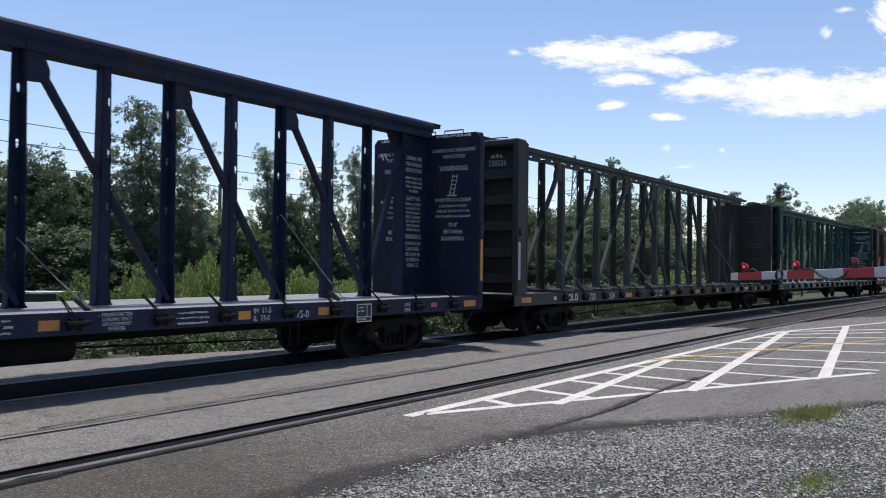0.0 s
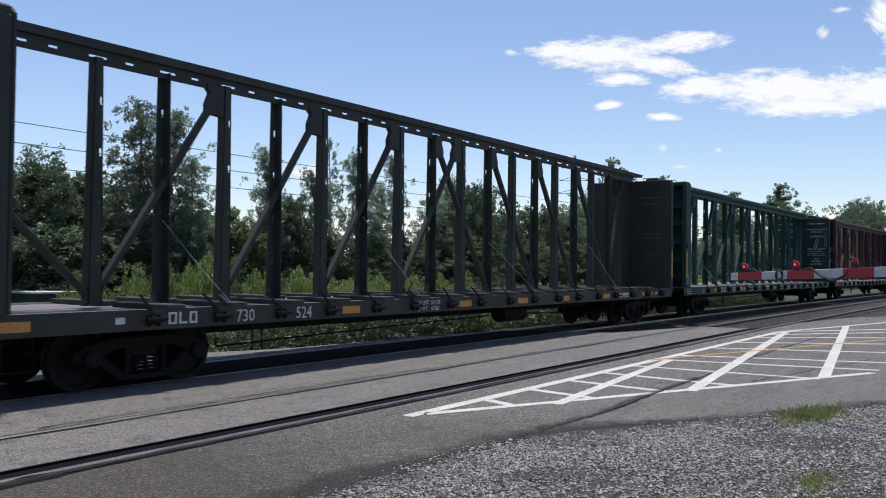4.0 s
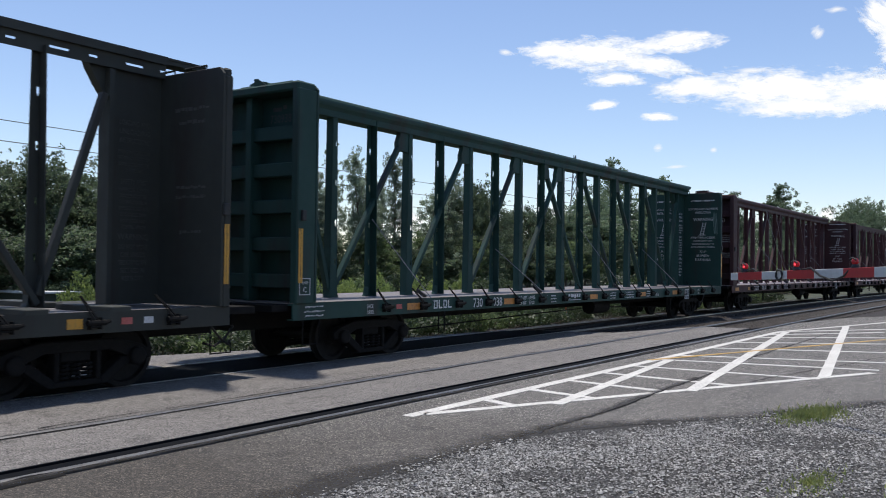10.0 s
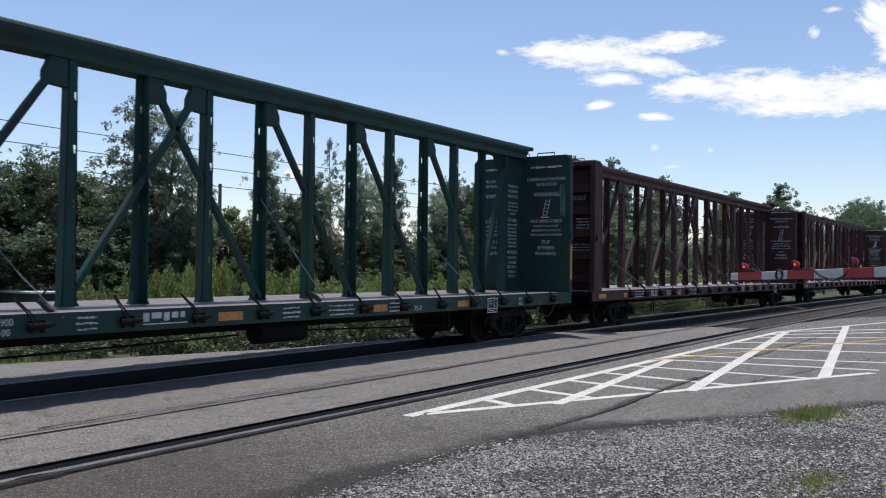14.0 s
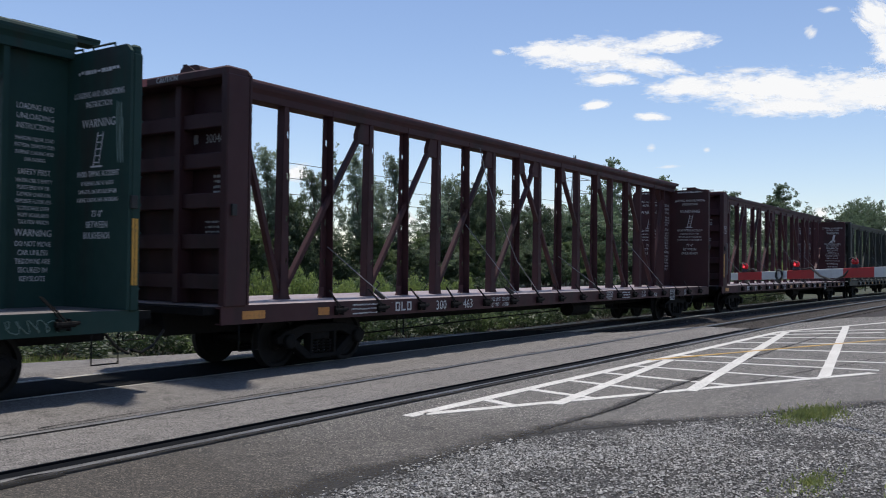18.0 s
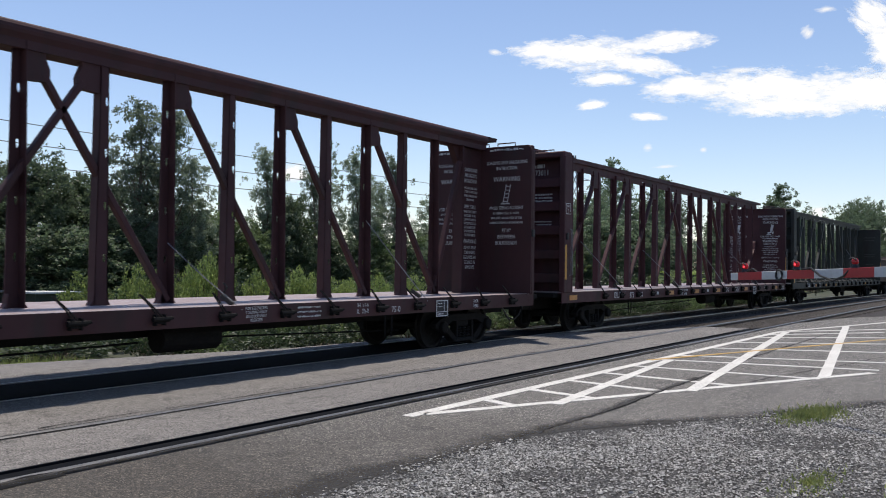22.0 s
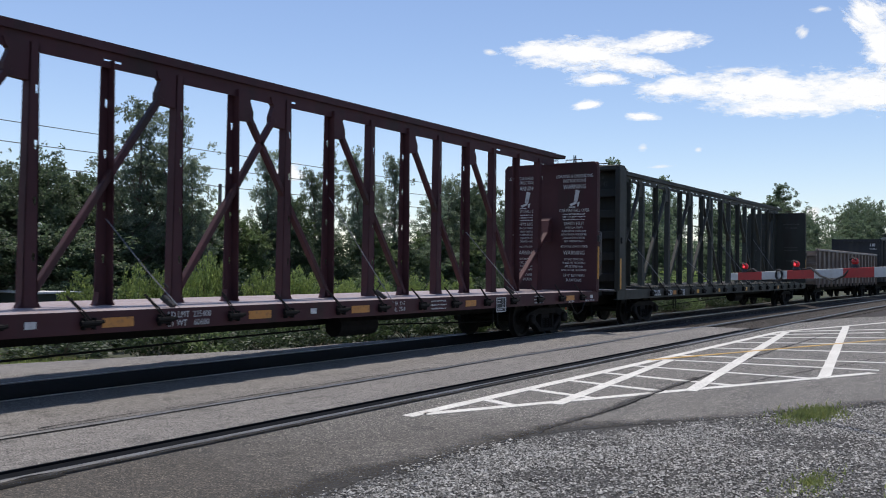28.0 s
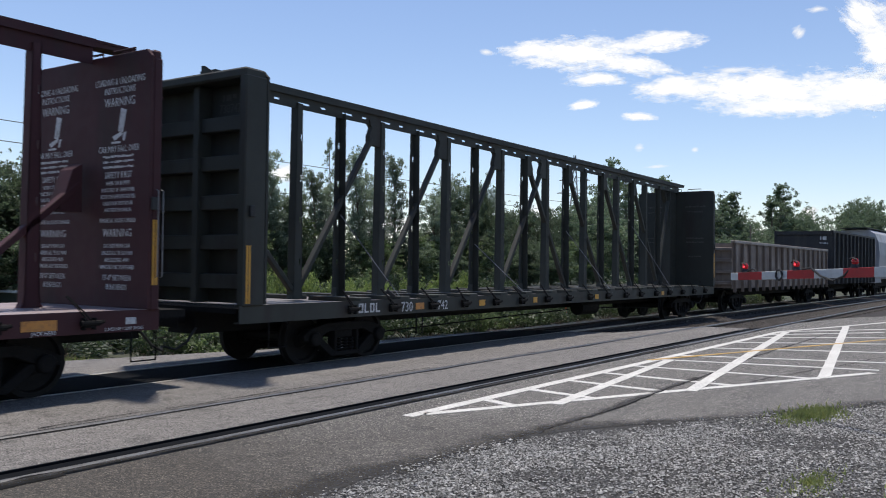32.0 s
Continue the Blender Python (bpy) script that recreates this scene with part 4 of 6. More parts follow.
def centerbeam(label, mat, deck_mat, slots=False, slatted=False, end_web=True, sign="ladder", number=None, weights=None, bright=True, plates=(), old=False, shift=0.0, plate_z=0.0, front_dx=0.0, rear_dx=0.0, rise=0.08, strip_mat=None, pitch=1.25, even=0.04, strips=True, strip_z=1.45, raised=0.0):
    up = Matrix.Translation((0, 0, raised))
    POSTS = [x * pitch / 1.25 + shift + (even if k % 2 == 0 else 0.0) for k, x in enumerate(BAYS)]
    car = tagged(new("centerbeam_flatcar"), label, "flatcar", "freight cars of the train")
    # underframe
    bm = bmesh.new()
    box(bm, -HALF - 0.9, HALF + 0.9, -0.32, 0.32, 0.62, 1.06)
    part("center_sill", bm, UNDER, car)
    for sy in (-1, 1):
        bm = bmesh.new()
        ya, yb = sy * 1.43, sy * 1.40
        L = OUT + 0.03
        prof = [(ya, 0.83), (ya, DECK_Z - 0.004), (sy * 1.30, DECK_Z - 0.026), (sy * 1.30, DECK_Z - 0.046), (yb, DECK_Z - 0.046), (yb, 0.85), (sy * 1.30, 0.85), (sy * 1.30, 0.83)]
        ends = [[bm.verts.new((x, y, z)) for y, z in prof] for x in (front_dx - L, L + rear_dx - 0.295)]
        for j in range(8):
            bm.faces.new((ends[0][j], ends[1][j], ends[1][(j + 1) % 8], ends[0][(j + 1) % 8]))
        bm.faces.new(ends[0])
        bm.faces.new(ends[1][::-1])
        part("side_sill", bm, mat, car)
    bm = bmesh.new()
    if slatted:
        box(bm, front_dx - OUT, OUT + rear_dx - 0.295, -1.40, 1.40, DECK_Z - 0.06, DECK_Z - 0.03)
    else:
        box(bm, front_dx - OUT, OUT + rear_dx - 0.295, -1.425, 1.425, DECK_Z - 0.024, DECK_Z)
    part("deck", bm, deck_mat, car)
    for x in POSTS:
        bm = bmesh.new()
        box(bm, -0.05, 0.05, -1.39, 1.39, 0.86, DECK_Z - 0.07)
        part("crossbearer", cached("crossbearer", lambda b=bm: mesh_of("crossbearer", b, UNDER)), None, car, m=pose(x, 0, 0))
    if slatted:
        for x in POSTS:
            for sy in (-1, 1):
                bm = bmesh.new()
                box(bm, -0.16, 0.16, 0.16, 1.43, DECK_Z - 0.03, DECK_Z + 0.05)
                part("riser", cached(("riser", mat.name), lambda b=bm: mesh_of("riser", b, mat, 0.01)), None, car, m=pose(x + 0.45, 0, 0, 0, 0, 0 if sy > 0 else 180))
    # beam
    for k, x in enumerate(POSTS):
        part("post", cached(("post", mat.name, k % 2), lambda: post_mesh(mat, k % 2 == 1)), None, car, m=pose(x, -0.1, 0))
    if old:
        part("post", cached(("post", mat.name, 0), None), None, car, m=pose(POSTS[15] + 1.28, -0.1, 0))
    part("top_chord", cached(("chord", label), lambda: chord_mesh(mat, slots, front_dx, rear_dx)), None, car)

    def brace(a, b, za, zb, w=0.095, d=0.12):
        bm = bmesh.new()
        beam(bm, (a, -0.1, za), (b, -0.1, zb), w, d)
        return part("brace", bm, mat, car, bevel=0.01)

    def gusset(x, s):
        bm = bmesh.new()
        prism(bm, [(x, BEAM_LOW + 0.1), (x + s * 0.37, BEAM_LOW + 0.1), (x + s * 0.34, BEAM_LOW), (x + s * 0.29, BEAM_LOW - 0.04), (x + s * 0.29, BEAM_LOW - 0.08), (x + s * 0.36, BEAM_LOW - 0.24), (x + s * 0.36, BEAM_LOW - 0.34), (x + s * 0.30, BEAM_LOW - 0.41), (x, BEAM_LOW - 0.43)], -0.155, -0.04)
        part("gusset", bm, mat, car)

    zl, zh = DECK_Z + 0.16, BEAM_LOW - 0.2
    for i, j in ((0, 2), (2, 4), (4, 6), (6, 8), (15, 13), (13, 11), (11, 9), (9, 7)):
        s = 1 if j > i else -1
        brace(POSTS[i] - s * 0.04, POSTS[j] - s * 0.335, DECK_Z + 0.04, BEAM_LOW - 0.30)
        gusset(POSTS[j] - s * 0.07, -s)
    if not old and slots != 1:
        brace(-10.33, POSTS[0] - 0.1, BEAM_LOW - 0.22, zl, 0.10, 0.12)
        bm = bmesh.new()
        prism(bm, [(-10.46, DECK_Z), (-10.46, BEAM_LOW - 0.6), (-10.42, BEAM_LOW - 0.40), (-10.24, BEAM_LOW - 0.10), (-10.13, BEAM_LOW + 0.08), (front_dx - HALF, BEAM_LOW + 0.08), (front_dx - HALF, DECK_Z)], -0.12, 0.12)
        part("end_web", bm, mat, car)
    else:
        brace(-HALF + 0.05, POSTS[0] - 0.1, zl + 1.5, zl, 0.09, 0.12)
    front = bulkhead_parts(car, -1, mat, old, plate_z, number, front_dx, rise, (strip_mat or YELLOW) if strips else None, 0.495, strip_z)
    rear = bulkhead_parts(car, 1, mat, old, 0, None, rear_dx, 0.0, YELLOW if strips else None, 0.2)
    if end_web:
        bm = bmesh.new()
        x0 = HALF + rear_dx - 1.0
        prism(bm, [(x0, DECK_Z), (HALF + rear_dx, DECK_Z), (HALF + rear_dx, BEAM_LOW + 0.08), (x0 - 0.31, BEAM_LOW + 0.08), (x0 - 0.27, BEAM_LOW - 0.03), (x0 - 0.13, BEAM_LOW - 0.25), (x0, BEAM_LOW - 0.42)], -0.03, 0.13)
        web = part("end_web", bm, mat, car)
        bm = bmesh.new()
        box(bm, x0 - 0.012, x0 + 0.012, -0.15, -0.03, DECK_Z, BEAM_LOW - 0.02)
        box(bm, x0 + 0.012, x0 + 0.07, -0.15, -0.135, DECK_Z, BEAM_LOW - 0.02)
        part("web_flange", bm, mat, web)
        brace(POSTS[15] + 0.05, x0 - 0.08, zl, zh - 0.2, 0.10, 0.12)
        if bright or number[0][0] + number[1][0] == "730524":
            xm = x0 + 0.52
            for body, z, size, sq in (("LOADING AND", 3.85, 0.115, 0.7), ("UNLOADING", 3.715, 0.115, 0.8), ("INSTRUCTIONS", 3.58, 0.115, 0.68), ("MAINTAIN EQUAL LOAD", 3.42, 0.075, 0.68),
                                      ("PATTERN ON BOTH SIDES", 3.325, 0.075, 0.66), ("DURING LOADING AND", 3.23, 0.075, 0.68), ("UNLOADING", 3.135, 0.075, 0.7), ("SAFETY FIRST", 2.95, 0.115, 0.7),
                                      ("WHEN CAR IS EMPTY", 2.84, 0.08, 0.7), ("PLACE END OF TIE-", 2.745, 0.08, 0.7), ("DOWN CHAIN IN", 2.65, 0.08, 0.75), ("OPPOSITE FLOOR KEY-", 2.555, 0.08, 0.66),
                                      ("SLOT,CABLE OVER", 2.46, 0.08, 0.7), ("POST HOOK,AND", 2.365, 0.08, 0.7), ("TIGHTEN WINCH", 2.27, 0.08, 0.7), ("WARNING", 2.10, 0.14, 0.8),
                                      ("DO NOT MOVE", 1.96, 0.105, 0.72), ("CAR UNLESS", 1.84, 0.105, 0.75), ("TIEDOWNS ARE", 1.72, 0.105, 0.68), ("SECURED IN", 1.60, 0.105, 0.75), ("KEYSLOTS", 1.48, 0.105, 0.8)):
                words(web, body, xm, z, size * (1.1 if raised else 1.0), up @ WEB, sq, True, LETTER if bright else FAINT)
    else:
        brace(POSTS[15] + 0.1, HALF - 0.02, zl, DECK_Z + 1.75, 0.10, 0.14)
        bm = bmesh.new()
        prism(bm, [(HALF - 0.35, DECK_Z + 1.35), (HALF, DECK_Z + 1.35), (HALF, DECK_Z + 2.05), (HALF - 0.15, DECK_Z + 1.95)], -0.16, 0.16)
        part("gusset", bm, mat, car)
    # lettering on the inner face of the rear bulkhead
    if bright:
        for cx in (0.78, -0.78):
            if sign == "ladder":
                bars(rear, [(cx, 4.38, 0.95, 0.055)], up @ IN_FACE)
                words(rear, "LOADING AND UNLOADING", cx, 4.05, 0.12, up @ IN_FACE, 0.72)
                words(rear, "INSTRUCTION", cx, 3.91, 0.12, up @ IN_FACE, 0.75)
                words(rear, "WARNING", cx, 3.63, 0.165, up @ IN_FACE, 0.95)
                figure(rear, cx, 3.09, 0.46, up @ IN_FACE, "ladder")
                words(rear, "AVOID TIPPING ACCIDENT", cx, 2.94, 0.115, up @ IN_FACE, 0.68)
                for k, body in enumerate(("BY KEEPING LOAD AT ABOUT", "SAME LEVEL ON EACH SIDE OF CAR", "DURING LOADING AND UNLOADING")):
                    words(rear, body, cx, 2.82 - 0.115 * k, 0.082, up @ IN_FACE, 0.66)
                for k, body in enumerate(("73'-0\"", "BETWEEN", "BULKHEADS")):
                    words(rear, body, cx, 2.38 - 0.15 * k, 0.13, up @ IN_FACE, 0.85)
            else:
                words(rear, "LOADING & UNLOADING", cx, 4.28, 0.135, IN_FACE, 0.72)
                words(rear, "INSTRUCTIONS", cx, 4.15, 0.135, IN_FACE, 0.75)
                words(rear, "WARNING", cx, 3.97, 0.18, IN_FACE, 0.8)
                figure(rear, cx, 3.44, 0.50, IN_FACE, "truck")
                words(rear, "CAR MAY FALL OVER", cx, 3.32, 0.13, IN_FACE, 0.75)
                bars(rear, [(cx, 3.24 - 0.075 * k, 0.70, 0.034) for k in range(3)], IN_FACE)
                words(rear, "SAFETY FIRST", cx, 2.95, 0.13, IN_FACE, 0.8)
                for k, body in enumerate(("WHEN CAR IS EMPTY", "PLACE END OF CHAIN OVER", "HOOK ON OPPOSITE SIDE SILL", "CABLE OVER POST HOOK", "AND TIGHTEN WINCH")):
                    words(rear, body, cx, 2.85 - 0.095 * k, 0.08, IN_FACE, 0.72)
                words(rear, "REMOVE ALL LOOSE DUNNAGE", cx, 2.32, 0.085, IN_FACE, 0.68)
                words(rear, "WARNING", cx, 2.12, 0.16, IN_FACE, 0.85)
                for k, body in enumerate(("DO NOT MOVE CAR", "UNLESS ALL TIE DOWNS", "ARE SECURED AND", "WINCHES ARE TIGHTENED")):
                    words(rear, body, cx, 1.96 - 0.1 * k, 0.085, IN_FACE, 0.75)
                words(rear, "73'-0\" BETWEEN", cx, 1.50, 0.115, IN_FACE, 0.8)
                words(rear, "BULKHEADS", cx, 1.37, 0.115, IN_FACE, 0.75)
    else:
        for cx in (0.78, -0.78):
            bars(rear, [(cx, 4.1, 0.8, 0.06), (cx, 3.9, 0.6, 0.06), (cx, 2.9, 0.7, 0.05), (cx, 2.75, 0.7, 0.05), (cx, 2.2, 0.5, 0.06)], IN_FACE, FAINT)
    # lettering and plates on the side sill
    if number:
        for body, x, size in number:
            words(car, body, x - 0.05, 0.875, size * 1.34, SILL, 0.95)
    if weights:
        for k, body in enumerate(weights[1:]):
            words(car, body, weights[0] - 0.08, 0.985 - 0.12 * k, 0.125, SILL, 0.9, False)
    for kind, x, w in plates:
        if kind == "reflector":
            bm = bmesh.new()
            box(bm, x - w / 2, x + w / 2, SIDE_Y - 0.006, SIDE_Y - 0.001, 0.90, 1.03)
            part("reflector", bm, REFLECT if w > 0.26 else YELLOW, car, "faded orange reflective plate")
        elif kind == "text":
            bars(car, [(x, 1.03 - 0.075 * k, w * (0.9 + 0.1 * (k % 2)), 0.03) for k in range(3)], SILL)
        elif kind == "restricted":
            for k, body in enumerate(("FOR RESTRICTED", "LOADING ONLY", "SEE EQUIPMENT", "REGISTER")):
                words(car, body, x, 1.045 - 0.062 * k, 0.068, SILL, 0.9)
        elif kind.startswith("IH"):
            words(car, kind, x, 1.0, 0.105, SILL, 0.9)
            words(car, "IL  73-0", x, 0.885, 0.12, SILL, 0.9)
        elif kind == "jack":
            words(car, "JACK", x, 0.975, 0.10, SILL, 0.85)
            words(car, "HERE", x, 0.87, 0.10, SILL, 0.85)
        elif kind == "shoes":
            words(car, "2 INCH HF COMP SHOES", x, 0.855, 0.06, SILL, 0.9)
        elif kind == "jackline":
            words(car, "JACK HERE", x, 0.845, 0.075, SILL, 0.9)
        elif kind == "logo":
            bars(car, [(x, 0.95, w, 0.12)], SILL)
            bm = bmesh.new()
            box(bm, x - w / 2, x + w / 2, SIDE_Y - 0.005, SIDE_Y - 0.001, 0.905, 0.922)
            part("lettering", bm, LETTER, car, "white painted underline")
        elif kind == "mark":
            bm = bmesh.new()
            count = 4 if w > 0.6 else 3
            for j in range(count):
                c, q = x + w * (j - (count - 1) / 2) / count, w / count * 0.38
                box(bm, c - q, c + q, SIDE_Y - 0.005, SIDE_Y - 0.001, 0.895, 0.925)
                box(bm, c - q, c - q + 0.034, SIDE_Y - 0.005, SIDE_Y - 0.001, 0.925, 1.065)
                if j % 2 == 0:
                    box(bm, c + q - 0.034, c + q, SIDE_Y - 0.005, SIDE_Y - 0.001, 0.925, 1.035)
                    box(bm, c - q + 0.034, c + q, SIDE_Y - 0.005, SIDE_Y - 0.001, 1.035, 1.065)
            part("lettering", bm, LETTER, car, "bold white painted owner's mark")
        elif kind == "sticker":
            bm = bmesh.new()
            box(bm, x - w / 2, x + w / 2, SIDE_Y - 0.005, SIDE_Y - 0.001, 0.93, 1.02)
            part("sticker", bm, PINK if w > 0.16 else LETTER, car, "small faded sticker")
        elif kind == "board":
            bm = bmesh.new()
            box(bm, x - 0.21, x + 0.21, SIDE_Y - 0.012, SIDE_Y - 0.002, 0.73, 1.06)
            board = part("data_board", bm, BLACK, car, "black data panel with a white border")
            bm = bmesh.new()
            for a in ((-0.21, 0.21, 0.73, 0.75), (-0.21, 0.21, 1.04, 1.06), (-0.21, -0.19, 0.75, 1.04), (0.19, 0.21, 0.75, 1.04), (0.07, 0.085, 0.83, 1.04), (-0.19, 0.19, 0.815, 0.83)):
                box(bm, x + a[0], x + a[1], SIDE_Y - 0.016, SIDE_Y - 0.011, a[2], a[3])
            part("border", bm, LETTER, board)
            bars(board, [(x - 0.08, 0.98, 0.16, 0.025), (x - 0.08, 0.92, 0.18, 0.02), (x - 0.05, 0.77, 0.22, 0.025)], Matrix.Translation((0, -0.011, 0)) @ SILL)
    # tie-down winches and straps along both sills
    for k, x in enumerate(POSTS + [POSTS[-1] + 1.25]):
        for sy in (-1, 1):
            part("winch", cached("winch", winch_mesh), None, car, m=pose(x + 0.03, sy * 1.43, 0.98, 0, 0, 0 if sy < 0 else 180))
        dx = -0.22 if k % 3 else -0.12
        part("strap", cached(("strap", dx), lambda: strap_mesh(dx)), None, car, m=pose(x, -1.45, 0.98))
    rng = random.Random(len(label))
    for x in POSTS[1::4]:
        bm = bmesh.new()
        h = rng.uniform(1.0, 2.2)
        tube(bm, [(x + 0.4, -1.44, 1.05), (x + 0.15, -0.9, 1.05 + h * 0.45), (x, -0.15, 1.05 + h)], 0.009, 4)
        part("cable", bm, CABLE, car, "slack steel tie-down cable")
        bm = bmesh.new()
        beam(bm, (x + 0.34, -1.30, 1.13), (x + 0.27, -1.12, 1.27), 0.09, 0.07, (0, 0, 1))
        tube(bm, [(x + 0.27, -1.12, 1.27), (x + 0.30, -1.20, 1.40), (x + 0.24, -1.18, 1.46)], 0.018, 5)
        part("tensioner", bm, RUBBER, car, "black cable tensioner", bevel=0.012)
    # brake gear and steps
    bm = bmesh.new()
    tube(bm, [(1.2, -0.75, 0.62), (2.3, -0.75, 0.62)], 0.2, 14)
    part("air_reservoir", bm, UNDER, car)
    bm = bmesh.new()
    tube(bm, [(-7.4, -0.55, 0.42), (-3.0, -0.62, 0.52), (1.0, -0.6, 0.58)], 0.016, 5)
    tube(bm, [(2.5, -0.6, 0.58), (7.4, -0.55, 0.42)], 0.016, 5)
    part("brake_rod", bm, UNDER, car)
    for sx in (-1, 1):
        for sy in (-1, 1):
            bm = bmesh.new()
            x = sx * (OUT - 0.35)
            tube(bm, [(x - 0.2, sy * 1.42, 0.82), (x - 0.2, sy * 1.42, 0.42), (x + 0.2, sy * 1.42, 0.42), (x + 0.2, sy * 1.42, 0.82)], 0.014, 5)
            part("stirrup_step", bm, UNDER, car)
        bm = bmesh.new()
        x = 5.95 if sx > 0 else -7.35
        tube(bm, [(x - 0.1, -1.41, 0.84), (x - 0.1, -1.41, 0.42), (x + 0.1, -1.41, 0.42), (x + 0.1, -1.41, 0.84)], 0.017, 5)
        part("push_pole_loop", bm, UNDER, car)
        bm = bmesh.new()
        box(bm, min(sx * (OUT - 0.3), sx * (OUT + 0.45)), max(sx * (OUT - 0.3), sx * (OUT + 0.45)), -1.3, 1.3, 0.98, DECK_Z - 0.03)
        part("end_platform", bm, UNDER, car)
        coupler(car, sx, 12.52)
    trucks(car, (-9.15, 9.15))
    return car


def gondola():
    car = tagged(new("gondola_car"), "weathered grey-brown ribbed steel gondola car", "gondola", "freight cars of the train")
    L, W, z0, z1 = 8.5, 1.5, 1.0, 2.80
    bm = bmesh.new()
    for sy in (-1, 1):
        box(bm, -L, L, min(sy * W, sy * (W - 0.05)), max(sy * W, sy * (W - 0.05)), z0, z1)
    for sx in (-1, 1):
        box(bm, min(sx * L, sx * (L - 0.05)), max(sx * L, sx * (L - 0.05)), -W + 0.05, W - 0.05, z0, z1)
    part("body", bm, GREY, car)
    bm = bmesh.new()
    box(bm, -L, L, -W + 0.05, W - 0.05, z0 - 0.05, z0 + 0.02)
    part("floor_plate", bm, UNDER, car)
    for sy in (-1, 1):
        bm = bmesh.new()
        box(bm, -L - 0.03, L + 0.03, min(sy * (W - 0.06), sy * (W + 0.10)), max(sy * (W - 0.06), sy * (W + 0.10)), z1, z1 + 0.12)
        part("top_rail", bm, GREY_RAIL, car, bevel=0.015)
        for k in range(17):
            bm = bmesh.new()
            box(bm, -0.05, 0.05, W, W + 0.11, z0 - 0.15, z1)
            part("side_stake", cached("stake", lambda b=bm: mesh_of("side_stake", b, GREY, 0.012)), None, car, m=pose(-L + 0.15 + k * (2 * L - 0.3) / 16, 0, 0, 0, 0, 0 if sy > 0 else 180))
    for sx in (-1, 1):
        for z in (1.15, 1.6, 2.05, 2.5):
            bm = bmesh.new()
            box(bm, min(sx * L, sx * (L + 0.12)), max(sx * L, sx * (L + 0.12)), -W, W, z, z + 0.13)
            part("end_rib", bm, GREY, car, bevel=0.012)
        bm = bmesh.new()
        box(bm, min(sx * (L + 0.02), sx * (L + 0.6)), max(sx * (L + 0.02), sx * (L + 0.6)), -0.3, 0.3, 0.62, 0.98)
        part("draft_sill", bm, UNDER, car)
        coupler(car, sx, L + 0.62)
    bm = bmesh.new()
    box(bm, -L, L, -0.4, 0.4, 0.6, 0.94)
    part("center_sill", bm, UNDER, car)
    trucks(car, (-6.4, 6.4))
    return car


def black_gondola():
    car = tagged(new("coal_gondola_car"), "black steel high-sided gondola car with side stakes", "gondola", "freight cars of the train")
    L, W, z0, z1 = 6.2, 1.52, 1.0, 3.93
    bm = bmesh.new()
    for sy in (-1, 1):
        box(bm, -L, L, min(sy * W, sy * (W - 0.05)), max(sy * W, sy * (W - 0.05)), z0, z1)
    for sx in (-1, 1):
        box(bm, min(sx * L, sx * (L - 0.05)), max(sx * L, sx * (L - 0.05)), -W + 0.05, W - 0.05, z0, z1)
    box(bm, -L + 0.05, L - 0.05, -W + 0.05, W - 0.05, z0, z0 + 0.05)
    part("body", bm, BLACK, car)
    for sy in (-1, 1):
        bm = bmesh.new()
        box(bm, -L - 0.03, L + 0.03, min(sy * (W - 0.06), sy * (W + 0.1)), max(sy * (W - 0.06), sy * (W + 0.1)), z1, z1 + 0.11)
        part("top_rail", bm, BLACK, car)
        for k in range(12):
            bm = bmesh.new()
            box(bm, -0.06, 0.06, W, W + 0.13, z0, z1)
            part("side_stake", cached("stake2", lambda b=bm: mesh_of("side_stake", b, BLACK, 0.012)), None, car, m=pose(-L + 0.1 + k * (2 * L - 0.2) / 11, 0, 0, 0, 0, 0 if sy > 0 else 180))
    bars(car, [(1.1, 3.5, 0.4, 0.2), (1.1, 3.28, 0.5, 0.08)], Matrix(((0, 0, -1, -L - 0.004), (-1, 0, 0, 0), (0, 1, 0, 0), (0, 0, 0, 1))))
    for sx in (-1, 1):
        bm = bmesh.new()
        box(bm, min(sx * L, sx * (L + 0.1)), max(sx * L, sx * (L + 0.1)), -W, W, z1 - 0.12, z1 + 0.08)
        part("end_rib", bm, BLACK, car)
        coupler(car, sx, L + 0.7)
        bm = bmesh.new()
        box(bm, min(sx * L, sx * (L + 0.65)), max(sx * L, sx * (L + 0.65)), -0.3, 0.3, 0.62, 0.98)
        part("draft_sill", bm, UNDER, car)
    bm = bmesh.new()
    box(bm, -L, L, -0.4, 0.4, 0.6, 0.99)
    part("center_sill", bm, UNDER, car)
    trucks(car, (-4.3, 4.3))
    return car


